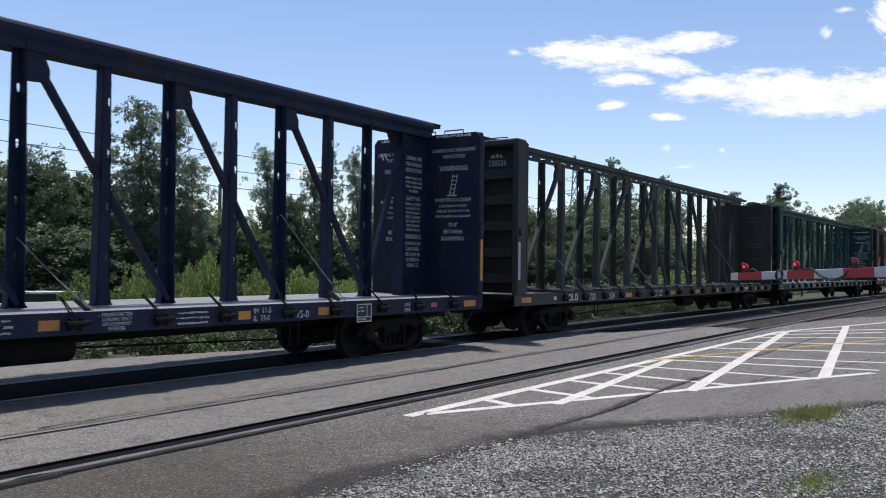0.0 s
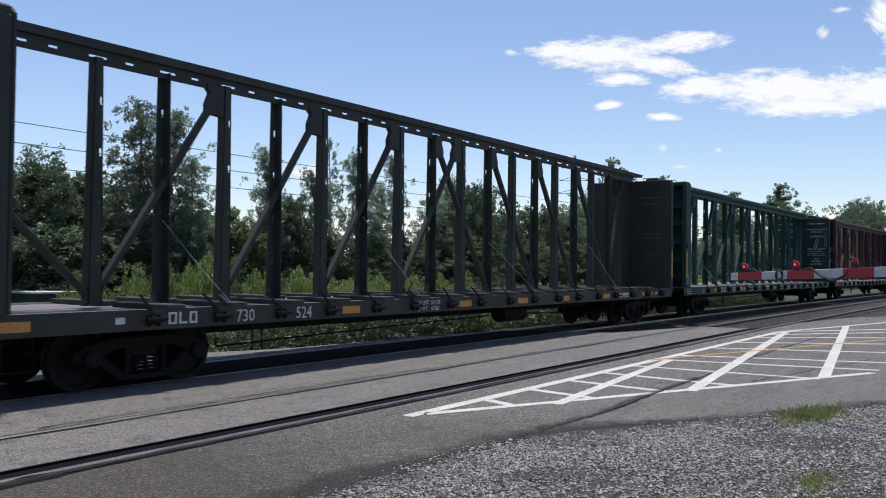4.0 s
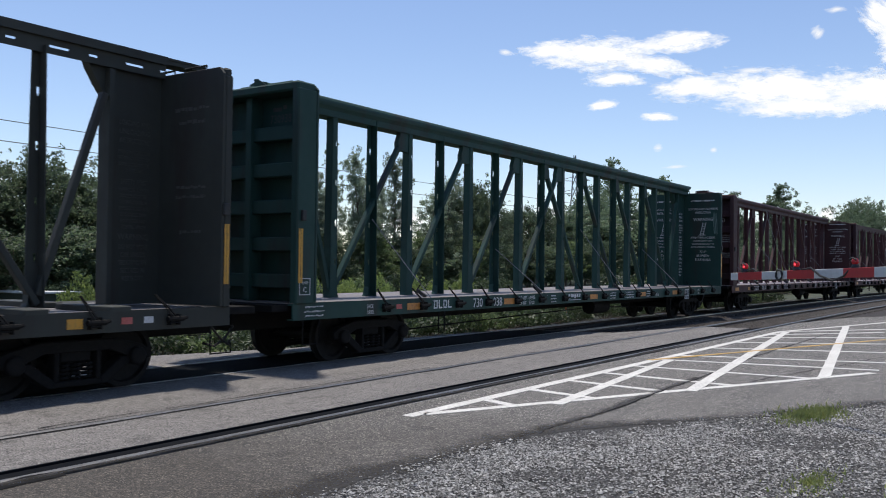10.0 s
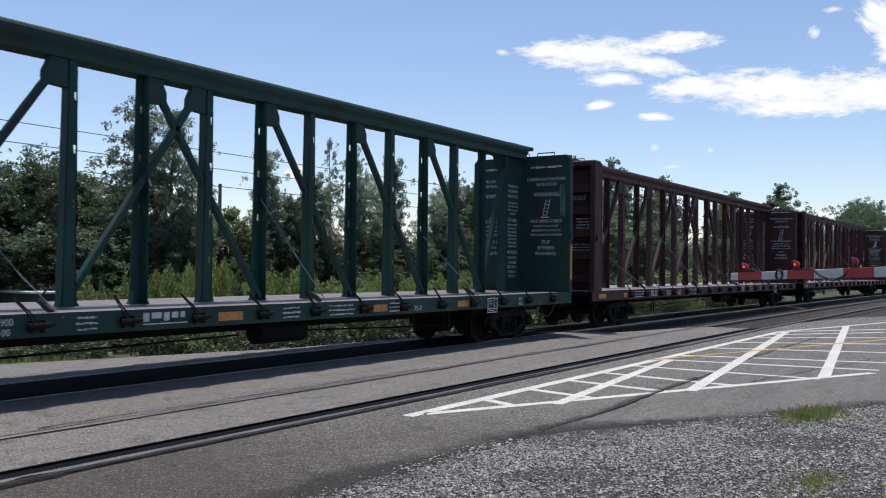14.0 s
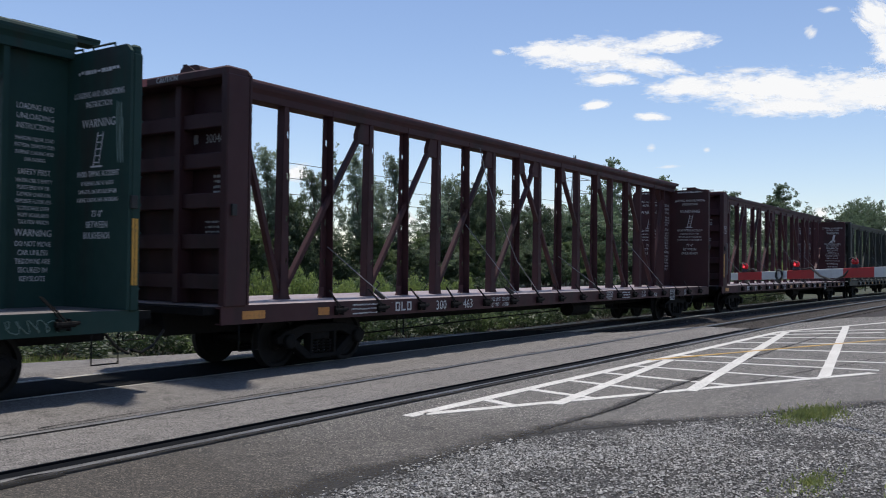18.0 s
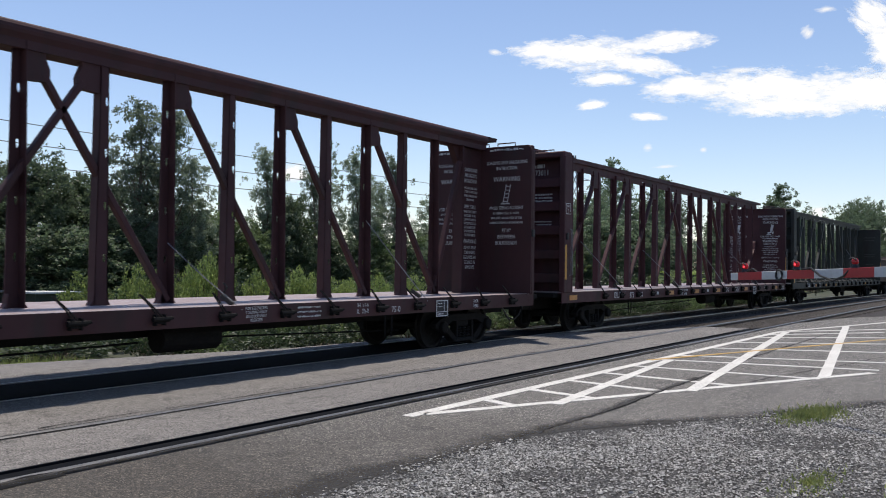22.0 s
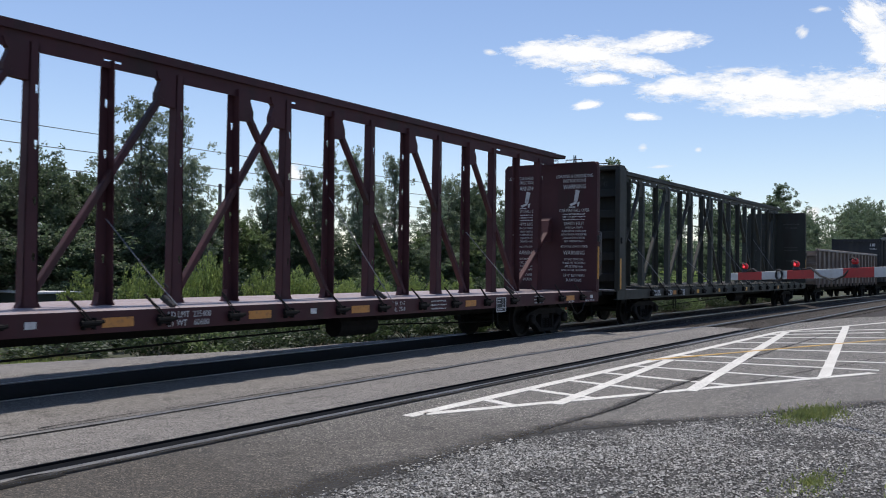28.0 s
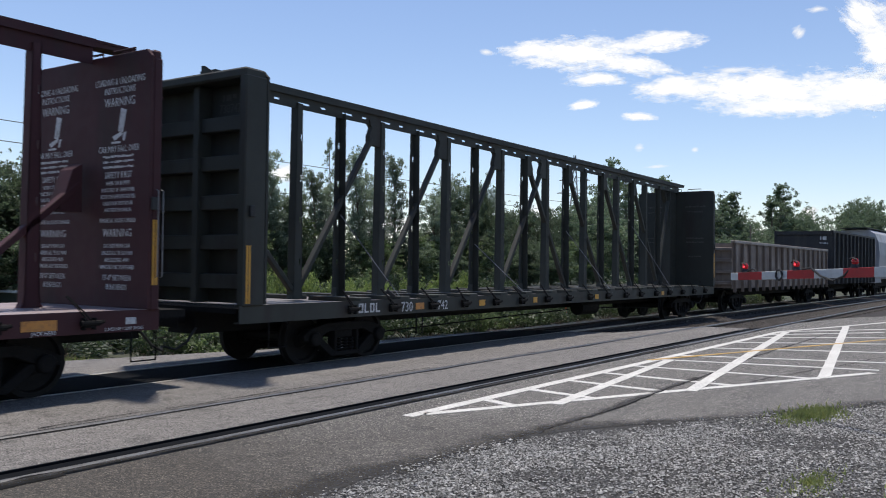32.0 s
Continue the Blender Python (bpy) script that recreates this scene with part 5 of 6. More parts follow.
def hopper():
    car = tagged(new("covered_hopper_car"), "pale grey covered hopper car with curved sides", "hopper", "freight cars of the train")
    L = 7.6
    sec = [(-1.2, 1.2), (-1.5, 1.9), (-1.58, 2.9), (-1.5, 3.8), (-1.25, 4.4), (-0.8, 4.68), (0.8, 4.68), (1.25, 4.4), (1.5, 3.8), (1.58, 2.9), (1.5, 1.9), (1.2, 1.2)]
    bm = bmesh.new()
    rings = [[bm.verts.new((x, y, z)) for y, z in sec] for x in (-L, L)]
    for j in range(12):
        bm.faces.new((rings[0][j], rings[1][j], rings[1][(j + 1) % 12], rings[0][(j + 1) % 12]))
    bm.faces.new(rings[0])
    bm.faces.new(rings[1][::-1])
    part("body", bm, PALE, car)
    bm = bmesh.new()
    box(bm, -L - 0.6, L + 0.6, -0.9, 0.9, 4.76, 4.81)
    for x in range(-7, 8, 2):
        box(bm, x - 0.03, x + 0.03, -0.8, 0.8, 4.66, 4.77)
    part("roof_walk", bm, BLACK, car, "dark steel roof walk")
    for sx in (-1, 1):
        for sy in (-1, 1):
            bm = bmesh.new()
            beam(bm, (sx * (L + 0.7), sy * 1.3, 1.0), (sx * L, sy * 1.3, 4.0), 0.1, 0.1)
            part("end_brace", bm, PALE, car)
        bm = bmesh.new()
        box(bm, min(sx * (L - 1.5), sx * (L + 0.75)), max(sx * (L - 1.5), sx * (L + 0.75)), -1.4, 1.4, 0.95, 1.2)
        part("end_platform", bm, PALE, car)
        coupler(car, sx, L + 1.0)
    bm = bmesh.new()
    box(bm, -L, L, -0.35, 0.35, 0.6, 1.2)
    part("center_sill", bm, UNDER, car)
    trucks(car, (-6.2, 6.2))
    return car


IH = [("IH 11-5", 5.3, 0.105)]
car_a = centerbeam("navy blue centerbeam flatcar with white warning lettering", BLUE, DECK, number=[("75-0", 6.17, 0.13)], weights=(5.1, "IH  11-5", "IL  73-0"), shift=0.042, pitch=1.2415, even=0.085, raised=0.25, rear_dx=0.465,
                   plates=(("text", -8.4, 0.7), ("text", 0.9, 0.5), ("reflector", 1.6, 0.28), ("restricted", 2.57, 0.5), ("text", 3.84, 0.62), ("reflector", 4.83, 0.25), ("reflector", 6.64, 0.27), ("board", 7.72, 0.4), ("jack", 9.05, 0.3), ("sticker", 9.95, 0.2), ("reflector", 11.3, 0.45)))
car_b = centerbeam("grimy dark olive centerbeam flatcar with a slotted top chord", OLIVE, DECK_DARK, 1, True, True, number=[("730", -7.57, 0.2), ("524", -6.27, 0.2)],
                   weights=(-3.0, "LD LMT  201200", "LT WT    61800"), bright=False, shift=-0.168, pitch=1.2336, even=0.047, front_dx=-0.25, rear_dx=0.075, rise=0.1, strip_mat=LETTER,
                   plates=(("reflector", -11.35, 0.48), ("sticker", -9.85, 0.15), ("mark", -8.81, 0.55), ("reflector", -5.1, 0.48), ("reflector", -1.34, 0.48), ("reflector", 1.2, 0.48), ("reflector", 3.5, 0.35), ("reflector", 6.05, 0.48), ("logo", 7.35, 0.72), ("reflector", 8.85, 0.22), ("sticker", 9.62, 0.17), ("sticker", 9.97, 0.15)))
car_c = centerbeam("dark green centerbeam flatcar with white numbers", GREEN, DECK_DARK, number=[("730", -5.93, 0.21), ("938", -5.08, 0.21), ("75-0", 4.95, 0.11)],
                   weights=(-4.05, "LD LMT  199900", "LT WT    63100"), shift=0.011, pitch=1.2465, even=0.045, plate_z=1.25, front_dx=-0.07, rear_dx=0.425, rise=0.1,
                   plates=(("text", -11.2, 0.5), ("jack", -9.7, 0.3), ("sticker", -8.83, 0.17), ("reflector", -8.33, 0.48), ("mark", -7.34, 0.68), ("reflector", -4.6, 0.48), ("text", -2.36, 0.32), ("logo", -1.14, 0.75), ("reflector", 0.06, 0.48), ("text", 1.37, 0.42), ("text", 2.63, 0.7), ("reflector", 3.71, 0.4), ("text", 4.15, 0.35), ("reflector", 6.56, 0.44), ("board", 7.74, 0.4), ("jack", 9.05, 0.3)))
car_d = centerbeam("oxide-red centerbeam flatcar with white warning lettering", RED, DECK_RED, number=[("300", -5.94, 0.2), ("463", -4.93, 0.2), ("75-0", 6.2, 0.12)],
                   weights=(-3.9, "LD LMT  225000", "LT WT    61000"), shift=-0.007, pitch=1.2365, even=0.05, strips=False, raised=0.22, front_dx=-0.19, rear_dx=0.295, rise=0.05,
                   plates=(("reflector", -11.18, 0.48), ("reflector", -9.56, 0.28), ("text", -8.43, 0.8), ("mark", -7.28, 0.55), ("restricted", 2.55, 0.5), ("text", 3.75, 0.62), ("IH  11-5", 5.16, 0.45), ("board", 7.7, 0.4), ("jack", 9.02, 0.3)))
car_e = centerbeam("faded red centerbeam flatcar with tall white loading instructions", RED2, DECK_RED, 3, False, False, "truck", old=True, number=[("873", -7.2, 0.18), ("011", -6.5, 0.18)],
                   weights=(-3.0, "LD LMT  225400", "LT WT    60600"), shift=-0.122, pitch=1.2315, even=0.06, plate_z=3.15, rear_dx=0.155, front_dx=-0.2,
                   plates=(("reflector", -11.2, 0.45), ("mark", -8.3, 0.5), ("sticker", -5.11, 0.15), ("reflector", -3.88, 0.48), ("reflector", -1.31, 0.48), ("sticker", -0.08, 0.15), ("reflector", 1.16, 0.5), ("IH  11-7", 2.34, 0.45), ("text", 3.65, 0.6), ("reflector", 4.88, 0.42), ("board", 6.15, 0.4), ("text", 8.0, 0.5), ("reflector", 9.74, 0.47), ("jackline", 9.8, 0.3), ("sticker", 11.05, 0.16), ("shoes", 10.95, 0.6)))
car_f = centerbeam("dark olive green centerbeam flatcar with yellow end strips", OLIVE, DECK_DARK, 1, True, True, number=[("730", -7.75, 0.2), ("742", -6.52, 0.2)], bright=False, shift=-0.18, pitch=1.25, even=0.05, strip_z=1.14, front_dx=-0.45, rear_dx=0.295, rise=0.1,
                   plates=(("mark", -8.95, 0.65), ("reflector", -7.37, 0.28), ("reflector", -5.02, 0.24), ("reflector", -2.56, 0.2), ("reflector", 1.04, 0.23), ("reflector", 6.2, 0.23)))


def scribble(parent, place, x, z, w, h, loops, seed):
    """A sprayed tag, as one thin wandering line."""
    r = random.Random(seed)
    pts = []
    for i in range(loops * 8 + 1):
        f = i / (loops * 8)
        pts.append(place @ Vector((x + w * f + 0.35 * w / loops * math.cos(i * 0.9 + r.uniform(-0.3, 0.3)), z + h * (0.5 + 0.5 * math.sin(i * 0.8 + r.uniform(-0.4, 0.4))), 0.003)))
    bm = bmesh.new()
    tube(bm, pts, 0.007, 4)
    part("sprayed_tag", bm, SPRAY, parent, "pale grey-green sprayed scribble")


bm = bmesh.new()
tube(bm, [(-2.67, -0.26, 4.66), (-2.62, -0.40, 4.00), (-2.58, -0.62, 3.33), (-2.08, -1.0, 1.9), (-1.68, -1.42, 1.1)], 0.009, 4)
part("cable", bm, CABLE, car_d, "slack steel tie-down cable")
bm = bmesh.new()
for q in (0.0, 0.11):
    prism(bm, [(-1.30 + q, 4.38), (-1.24 + q, 4.38), (-1.17 + q, 4.22), (-1.21 + q, 4.22)], 0, 0.004)
for v in bm.verts:
    v.co = Matrix.Translation((0.465, 0, 0)) @ IN_FACE @ Vector((v.co.x, v.co.z, 0.002 - v.co.y * 0.3))
part("painted_mark", bm, LETTER, car_a, "small white two-stroke painted mark")
SPRAY = plain("pale_spray_paint", (0.16, 0.24, 0.21), 0.7)
scribble(car_c, Matrix.Translation((0.425, 0, 0)) @ IN_FACE, 1.18, 3.1, 0.16, 0.85, 3, 4)
scribble(car_c, SILL, 9.9, 0.88, 0.75, 0.16, 5, 9)
car_g, car_h, car_i = gondola(), black_gondola(), hopper()
# where each car's middle stands on the track at 16 s
CARS = ((car_a, -47.27), (car_b, -22.0), (car_c, 2.51), (car_d, 27.58), (car_e, 52.75), (car_f, 77.85), (car_g, 100.05), (car_h, 116.0), (car_i, 131.9))


def rolled(t):
    u = t - 16.0
    return 3.33976 * u + 0.0086413 * u * u + 0.0001727 * u ** 3


# ---- the crossing gate's arm, its mast beyond the picture ----
def gate():
    tip, ang, slope = Vector((11.70, 3.24, 1.677)), radians(-120.0), 0.040
    d = Vector((math.cos(ang), math.sin(ang), slope))
    g = tagged(new("crossing_gate"), "lowered crossing gate arm in red and white with red lamps", "crossing gate")
    g.matrix_basis = Matrix.Translation((tip.x, tip.y, 0)) @ Matrix.Rotation(ang, 4, "Z")
    zt, zs = tip.z, slope
    length = 6.6

    def piece(name, a, b, mat, label=""):
        bm = bmesh.new()
        ha, hb = 0.048 + 0.004 * a, 0.048 + 0.004 * b
        v = [bm.verts.new((x, y, zt + zs * x + s * h)) for x, h in ((a, ha), (b, hb)) for y in (-0.02, 0.02) for s in (-1, 1)]
        for q in ((0, 1, 3, 2), (4, 6, 7, 5), (0, 4, 5, 1), (2, 3, 7, 6), (0, 2, 6, 4), (1, 5, 7, 3)):
            bm.faces.new([v[i] for i in q])
        part(name, bm, mat, g, label, bevel=0.003)
    piece("white_section", -0.13, 0.0, GATE_WHITE)
    for k in range(15):
        piece("red_section" if k % 2 == 0 else "white_section", k * 0.406, (k + 1) * 0.406, GATE_RED if k % 2 == 0 else GATE_WHITE)
    bm = bmesh.new()
    box(bm, length - 0.55, length + 0.3, -0.12, 0.12, zt + zs * length - 0.2, zt + zs * length + 0.2)
    tube(bm, [(length, 0.25, 0), (length, 0.25, 3.6)], 0.06, 12)
    tube(bm, [(length, 0.25, 0), (length, 0.25, 0.02)], 0.22, 12)
    part("mast", bm, TOWER, g, "galvanised gate mast")
    for x, mat in ((0.11, LAMP_ON), (0.94, LAMP_ON), (1.77, LAMP_DIM)):
        z = zt + zs * x + 0.06
        bm = bmesh.new()
        tube(bm, [(x, 0, z), (x, 0, z + 0.035)], [0.05, 0.035], 10)
        base = part("lamp_base", bm, RUBBER, g, "black lamp bracket")
        bm = bmesh.new()
        bmesh.ops.create_uvsphere(bm, u_segments=14, v_segments=8, radius=0.042)
        for v in bm.verts:
            v.co = Vector((v.co.x + x, v.co.y * 0.9, v.co.z * 1.0 + z + 0.065))
        part("lens", bm, mat, base, "red lamp lens", smooth=True)
        if mat == LAMP_ON:
            bm = bmesh.new()
            bmesh.ops.create_uvsphere(bm, u_segments=8, v_segments=6, radius=0.014)
            for v in bm.verts:
                v.co = Vector((v.co.x + x + 0.008, v.co.y - 0.034, v.co.z + z + 0.062))
            part("bulb", bm, BULB, base, "bright red lit bulb")
        bm = bmesh.new()
        tube(bm, [(x - 0.045, -0.03, z + 0.085), (x, -0.045, z + 0.112), (x + 0.045, -0.03, z + 0.085)], 0.012, 5)
        part("hood", bm, RUBBER, base, "black lamp hood")
    bm = bmesh.new()
    tube(bm, [(1.03, 0, zt + 0.10), (1.18, -0.03, zt + 0.12), (1.32, -0.035, zt + 0.03), (1.5, -0.035, zt - 0.025), (1.64, -0.03, zt + 0.03), (1.72, 0, zt + 0.13)], 0.012, 6)
    part("cable", bm, RUBBER, g, "black looped lamp cable")
    bm = bmesh.new()
    tube(bm, [(0.15, 0, zt + 0.07), (0.26, -0.02, zt + 0.10), (0.32, 0.0, zt + 0.06)], 0.012, 6)
    part("cable", bm, RUBBER, g, "black looped lamp cable")
    bm = bmesh.new()
    pts = [(0.70 + 0.05 * math.cos(a), -0.035, zt + 0.03 + 0.065 * math.sin(a)) for a in [k * 0.7 for k in range(10)]]
    tube(bm, pts, 0.014, 6)
    part("cable", bm, RUBBER, g, "black looped lamp cable")


gate()


# ---- vegetation ----
def leaf_cloud(rng, centres, radii, count, size, flat=1.0, lump=0.45, power=2.0):
    """Small four-sided leaves strewn through a set of clumps, in twig-sized sprays."""
    k = rng.choice(len(centres), count, p=radii ** power / np.sum(radii ** power))
    d = rng.normal(size=(count, 3))
    d /= np.linalg.norm(d, axis=1)[:, None]
    r = rng.random(count) ** lump
    p = centres[k] + d * (radii[k] * r)[:, None] * np.array([1, 1, flat])
    a = rng.normal(size=(count, 3))
    a /= np.linalg.norm(a, axis=1)[:, None]
    b = np.cross(a, rng.normal(size=(count, 3)))
    b /= np.linalg.norm(b, axis=1)[:, None]
    s = size * rng.uniform(0.55, 1.3, count)[:, None]
    q = np.stack([p - a * s, p - b * s * 0.55, p + a * s, p + b * s * 0.55], 1)
    return q.reshape(-1, 3), np.arange(count * 4).reshape(-1, 4)


TREE_NAMES = {"p": "poplar_tree", "d": "broadleaf_tree", "l": "young_tree", "s": "sparse_tree"}


def tree(kind, seed, label, leaves, size, far=False):
    """p: upright poplar of rising limbs; d: broad crown; l: low and bushy; s: thin and half bare. Built nine metres high."""
    rng = np.random.default_rng(seed)
    t = tagged(new(TREE_NAMES[kind]), label, "tree", "trees behind the railway")
    H = 9.0
    bm = bmesh.new()
    top = {"p": 0.95, "d": 0.72, "l": 0.8, "s": 0.97}[kind]
    stem = [Vector((0.16 * math.sin(i * 1.1 + seed), 0.14 * math.cos(i * 0.9 + seed), H * top * i / 6)) for i in range(7)]
    stem[0] = Vector((0, 0, -0.3))
    tube(bm, stem, [0.15, 0.125, 0.105, 0.085, 0.06, 0.035, 0.012], 8)
    centres, radii = [], []
    n = {"p": 30, "d": 34, "l": 26, "s": 18}[kind]
    for i in range(n):
        f = (i + 0.5) / n
        az = i * 2.4 + rng.uniform(-0.6, 0.6)
        z0 = H * (0.10 + (top - 0.13) * f)
        g = min(z0 / (H * top) * 6, 5.99)
        root = stem[int(g)].lerp(stem[int(g) + 1], g - int(g))
        if kind in "ps":
            # limbs rise steeply; their sprays thin out towards the tip
            length = (1.9 * math.sin(math.pi * min(0.30 + 0.72 * f, 1)) ** 0.8 + 0.55) * rng.uniform(0.6, 1.2)
            lean = rng.uniform(0.42, 0.85) * (1.1 - 0.45 * f)
            rad0 = 0.50 if kind == "p" else 0.30
        elif kind == "d":
            length = (3.3 * math.sin(math.pi * (0.18 + 0.72 * f)) ** 0.8) * rng.uniform(0.55, 1.1)
            lean = 1.15 - 0.75 * f
            rad0 = 0.78
        else:
            length = (2.7 * (1 - f) ** 0.6 + 0.5) * rng.uniform(0.55, 1.1)
            lean = 1.1 - 0.6 * f
            rad0 = 0.66
        out = Vector((math.cos(az) * math.sin(lean), math.sin(az) * math.sin(lean), math.cos(lean)))
        mid = root + out * length * 0.5 + Vector((0, 0, -0.06 * length))
        tip = root + out * length + Vector((0, 0, 0.10 * length))
        tube(bm, [root, mid, tip], [0.042 * (1.2 - f), 0.026 * (1.2 - f), 0.006], 5)
        for u in (0.35, 0.55, 0.75, 0.92, 1.05):
            c = (root.lerp(mid, u * 2) if u < 0.5 else mid.lerp(tip, u * 2 - 1)) + Vector(rng.normal(size=3) * 0.24 * (0.6 + rad0))
            rad = rad0 * rng.uniform(0.45, 1.05) * (1.15 - 0.45 * u) * (1.05 - 0.35 * f)
            centres.append(tuple(c))
            radii.append(rad)
            for _ in range(2):
                centres.append(tuple(np.array(c) + rng.normal(size=3) * rad * 0.8))
                radii.append(rad * rng.uniform(0.3, 0.55))
    for u in (0.93, 0.97, 1.0):
        centres.append(tuple(stem[6] + Vector((0, 0, (u - 0.96) * 6))))
        radii.append(0.26 if kind in "ps" else 0.6)
    part("trunk", bm, BARK, t, "grey-brown trunk with limbs")
    v, f = leaf_cloud(rng, np.array(centres), np.array(radii), leaves, size, 0.9, 0.5, 2.2)
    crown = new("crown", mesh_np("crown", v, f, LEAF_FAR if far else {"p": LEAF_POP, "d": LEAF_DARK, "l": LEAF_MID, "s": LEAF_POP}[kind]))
    crown.parent = t
    return t


def bush(seed, mat, label):
    rng = np.random.default_rng(seed)
    b = tagged(new("bush"), label, "bush", "bushes along the railway")
    bm = bmesh.new()
    centres, radii = [], []
    for i in range(18):
        az, r = i * 2.4, 0.98 * math.sqrt((i + 0.5) / 18)
        h = rng.uniform(0.25, 1.3) * (1.15 - 0.5 * r)
        c = (r * math.cos(az), r * math.sin(az), h)
        tube(bm, [(c[0] * 0.2, c[1] * 0.2, -0.1), (c[0] * 0.6, c[1] * 0.6, h * 0.5), c], [0.018, 0.013, 0.005], 4)
        centres.append(c)
        radii.append(rng.uniform(0.20, 0.42))
        centres.append((c[0] * 1.05, c[1] * 1.05, h + rng.uniform(0.15, 0.4)))
        radii.append(rng.uniform(0.08, 0.16))
    part("stem", bm, BARK, b)
    v, f = leaf_cloud(rng, np.array(centres), np.array(radii), 2400, 0.058, 0.85)
    part("foliage", mesh_np("foliage", v, f, mat), None, b)
    return b


TALL = {"p": [tree("p", s, "tall airy poplar with grey-green leaves", 16000, 0.06) for s in (11, 12, 13)],
        "d": [tree("d", s, "broad dark green tree with a dense crown", 25000, 0.078) for s in (21, 22, 23)],
        "l": [tree("l", s, "young light green tree with low branches", 11000, 0.095) for s in (31, 32)],
        "s": [tree("s", s, "thin half-bare tree with sparse leaves", 4500, 0.06) for s in (33,)],
        "w": [tree("d", s, "low dark green tree at the wood's edge", 9000, 0.125) for s in (24, 25)],
        "fp": [tree("p", s, "distant poplar with haze-tinted green leaves", 11000, 0.08, True) for s in (14, 15)],
        "fd": [tree("d", s, "distant broad green tree beyond the tracks with haze-tinted leaves", 11000, 0.11, True) for s in (26, 27)]}
BUSH = [bush(41, LEAF_LIGHT, "bright yellow-green leafy bush beside the railway"), bush(42, LEAF_MID, "mid-green leafy bush beside the railway"), bush(43, BUSH_SHADE, "dark green leafy bush beside the railway, shade in its leaf colour"), bush(44, LEAF_LIGHT, "bright yellow-green leafy bush beside the railway")]
used = set()


def plant(kinds, k, x, y, height, width, z=-0.3, unit=9.0):
    src = kinds[k % len(kinds)]
    m = pose(x, y, z, 0, 0, random.uniform(0, 360)) @ Matrix.Diagonal((width, width, height / unit, 1))
    if src.name in used:
        return copy_thing(src, m @ Matrix.Diagonal([1 / v for v in src.scale] + [1]))
    used.add(src.name)
    src.matrix_basis = m
    return src


# x, y, height, kind, spread
TREES = ((24.0, 40, 8.2, "d", 1.0), (26.4, 40.5, 7.6, "d", 1.05), (21.6, 40, 6.6, "d", 1.0), (28.8, 41, 7.0, "d", 1.05), (19.3, 40, 6.4, "d", 1.05), (25.3, 42, 7.2, "d", 1.1), (22.8, 42, 6.6, "d", 1.1),
         (26.7, 36, 9.9, "p", 1.11), (29.2, 36.3, 9.9, "p", 1.08), (30.5, 36.6, 7.6, "p", 0.90), (27.9, 37, 7.6, "p", 1.27),
         (32.6, 38, 5.7, "l", 0.94), (34.6, 38, 6.0, "l", 0.88), (31.6, 38.5, 5.9, "l", 0.81),
         (37.2, 38, 9.0, "p", 0.93), (38.3, 38.4, 6.9, "p", 0.90), (39.6, 38.2, 7.3, "d", 0.62), (42.4, 39, 8.2, "p", 0.93), (41.0, 39, 7.0, "l", 0.81),
         (47.4, 42, 10.9, "s", 0.84), (44.9, 40, 7.6, "p", 1.05), (46.9, 39, 9.9, "p", 0.99), (48.6, 39.6, 8.4, "p", 0.90), (52.3, 40, 10.3, "p", 0.93), (50.6, 40, 8.0, "p", 0.90),
         (57.6, 40, 7.7, "p", 1.20), (59.6, 40.5, 7.3, "d", 0.78), (63.6, 42, 10.5, "d", 0.90), (66.6, 42, 10.9, "d", 0.95), (69.4, 42.4, 10.6, "d", 0.90), (61.8, 41.5, 9.4, "p", 1.20),
         (78.9, 45, 9.0, "d", 1.12), (75, 44, 8.2, "d", 1.01), (83, 45, 9.5, "d", 1.12), (88, 46, 9.9, "d", 1.18), (95, 47, 9.6, "d", 1.23), (102, 50, 11.0, "d", 1.34), (110, 52, 12, "d", 1.46), (119, 54, 14, "d", 1.57),
         (139.5, 60, 20.4, "p", 1.95), (146, 60, 19.4, "p", 2.10), (130, 58, 16, "d", 1.68), (155, 60, 17.5, "d", 1.79), (166, 62, 18.0, "p", 2.40), (179, 66, 21.6, "p", 2.55), (188, 66, 19.5, "d", 1.90),
         (174, 50, 17.4, "p", 2.25), (171, 50.5, 15.6, "p", 2.10), (178, 50, 15.8, "d", 1.57), (166, 50, 14.6, "d", 1.57), (182, 49, 13.5, "d", 1.57),
         (213.5, 50, 22.0, "p", 2.85), (206, 50, 18.0, "p", 2.70), (222, 50, 18.6, "d", 2.13), (232, 50.5, 18.6, "d", 2.13), (243, 50, 19.3, "d", 2.13), (252, 50, 18.0, "d", 2.02),
         (196, 47, 12.0, "d", 1.79),
         (302, 50, 25, "d", 2.91), (316, 50.5, 27.5, "d", 3.02), (330, 49, 28.5, "d", 3.02), (345, 50, 29, "d", 3.14), (362, 50, 30, "d", 3.25), (290, 47, 20, "d", 2.69))
for i, (x, y, h, k, w) in enumerate(TREES):
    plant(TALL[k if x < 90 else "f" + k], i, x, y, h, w)
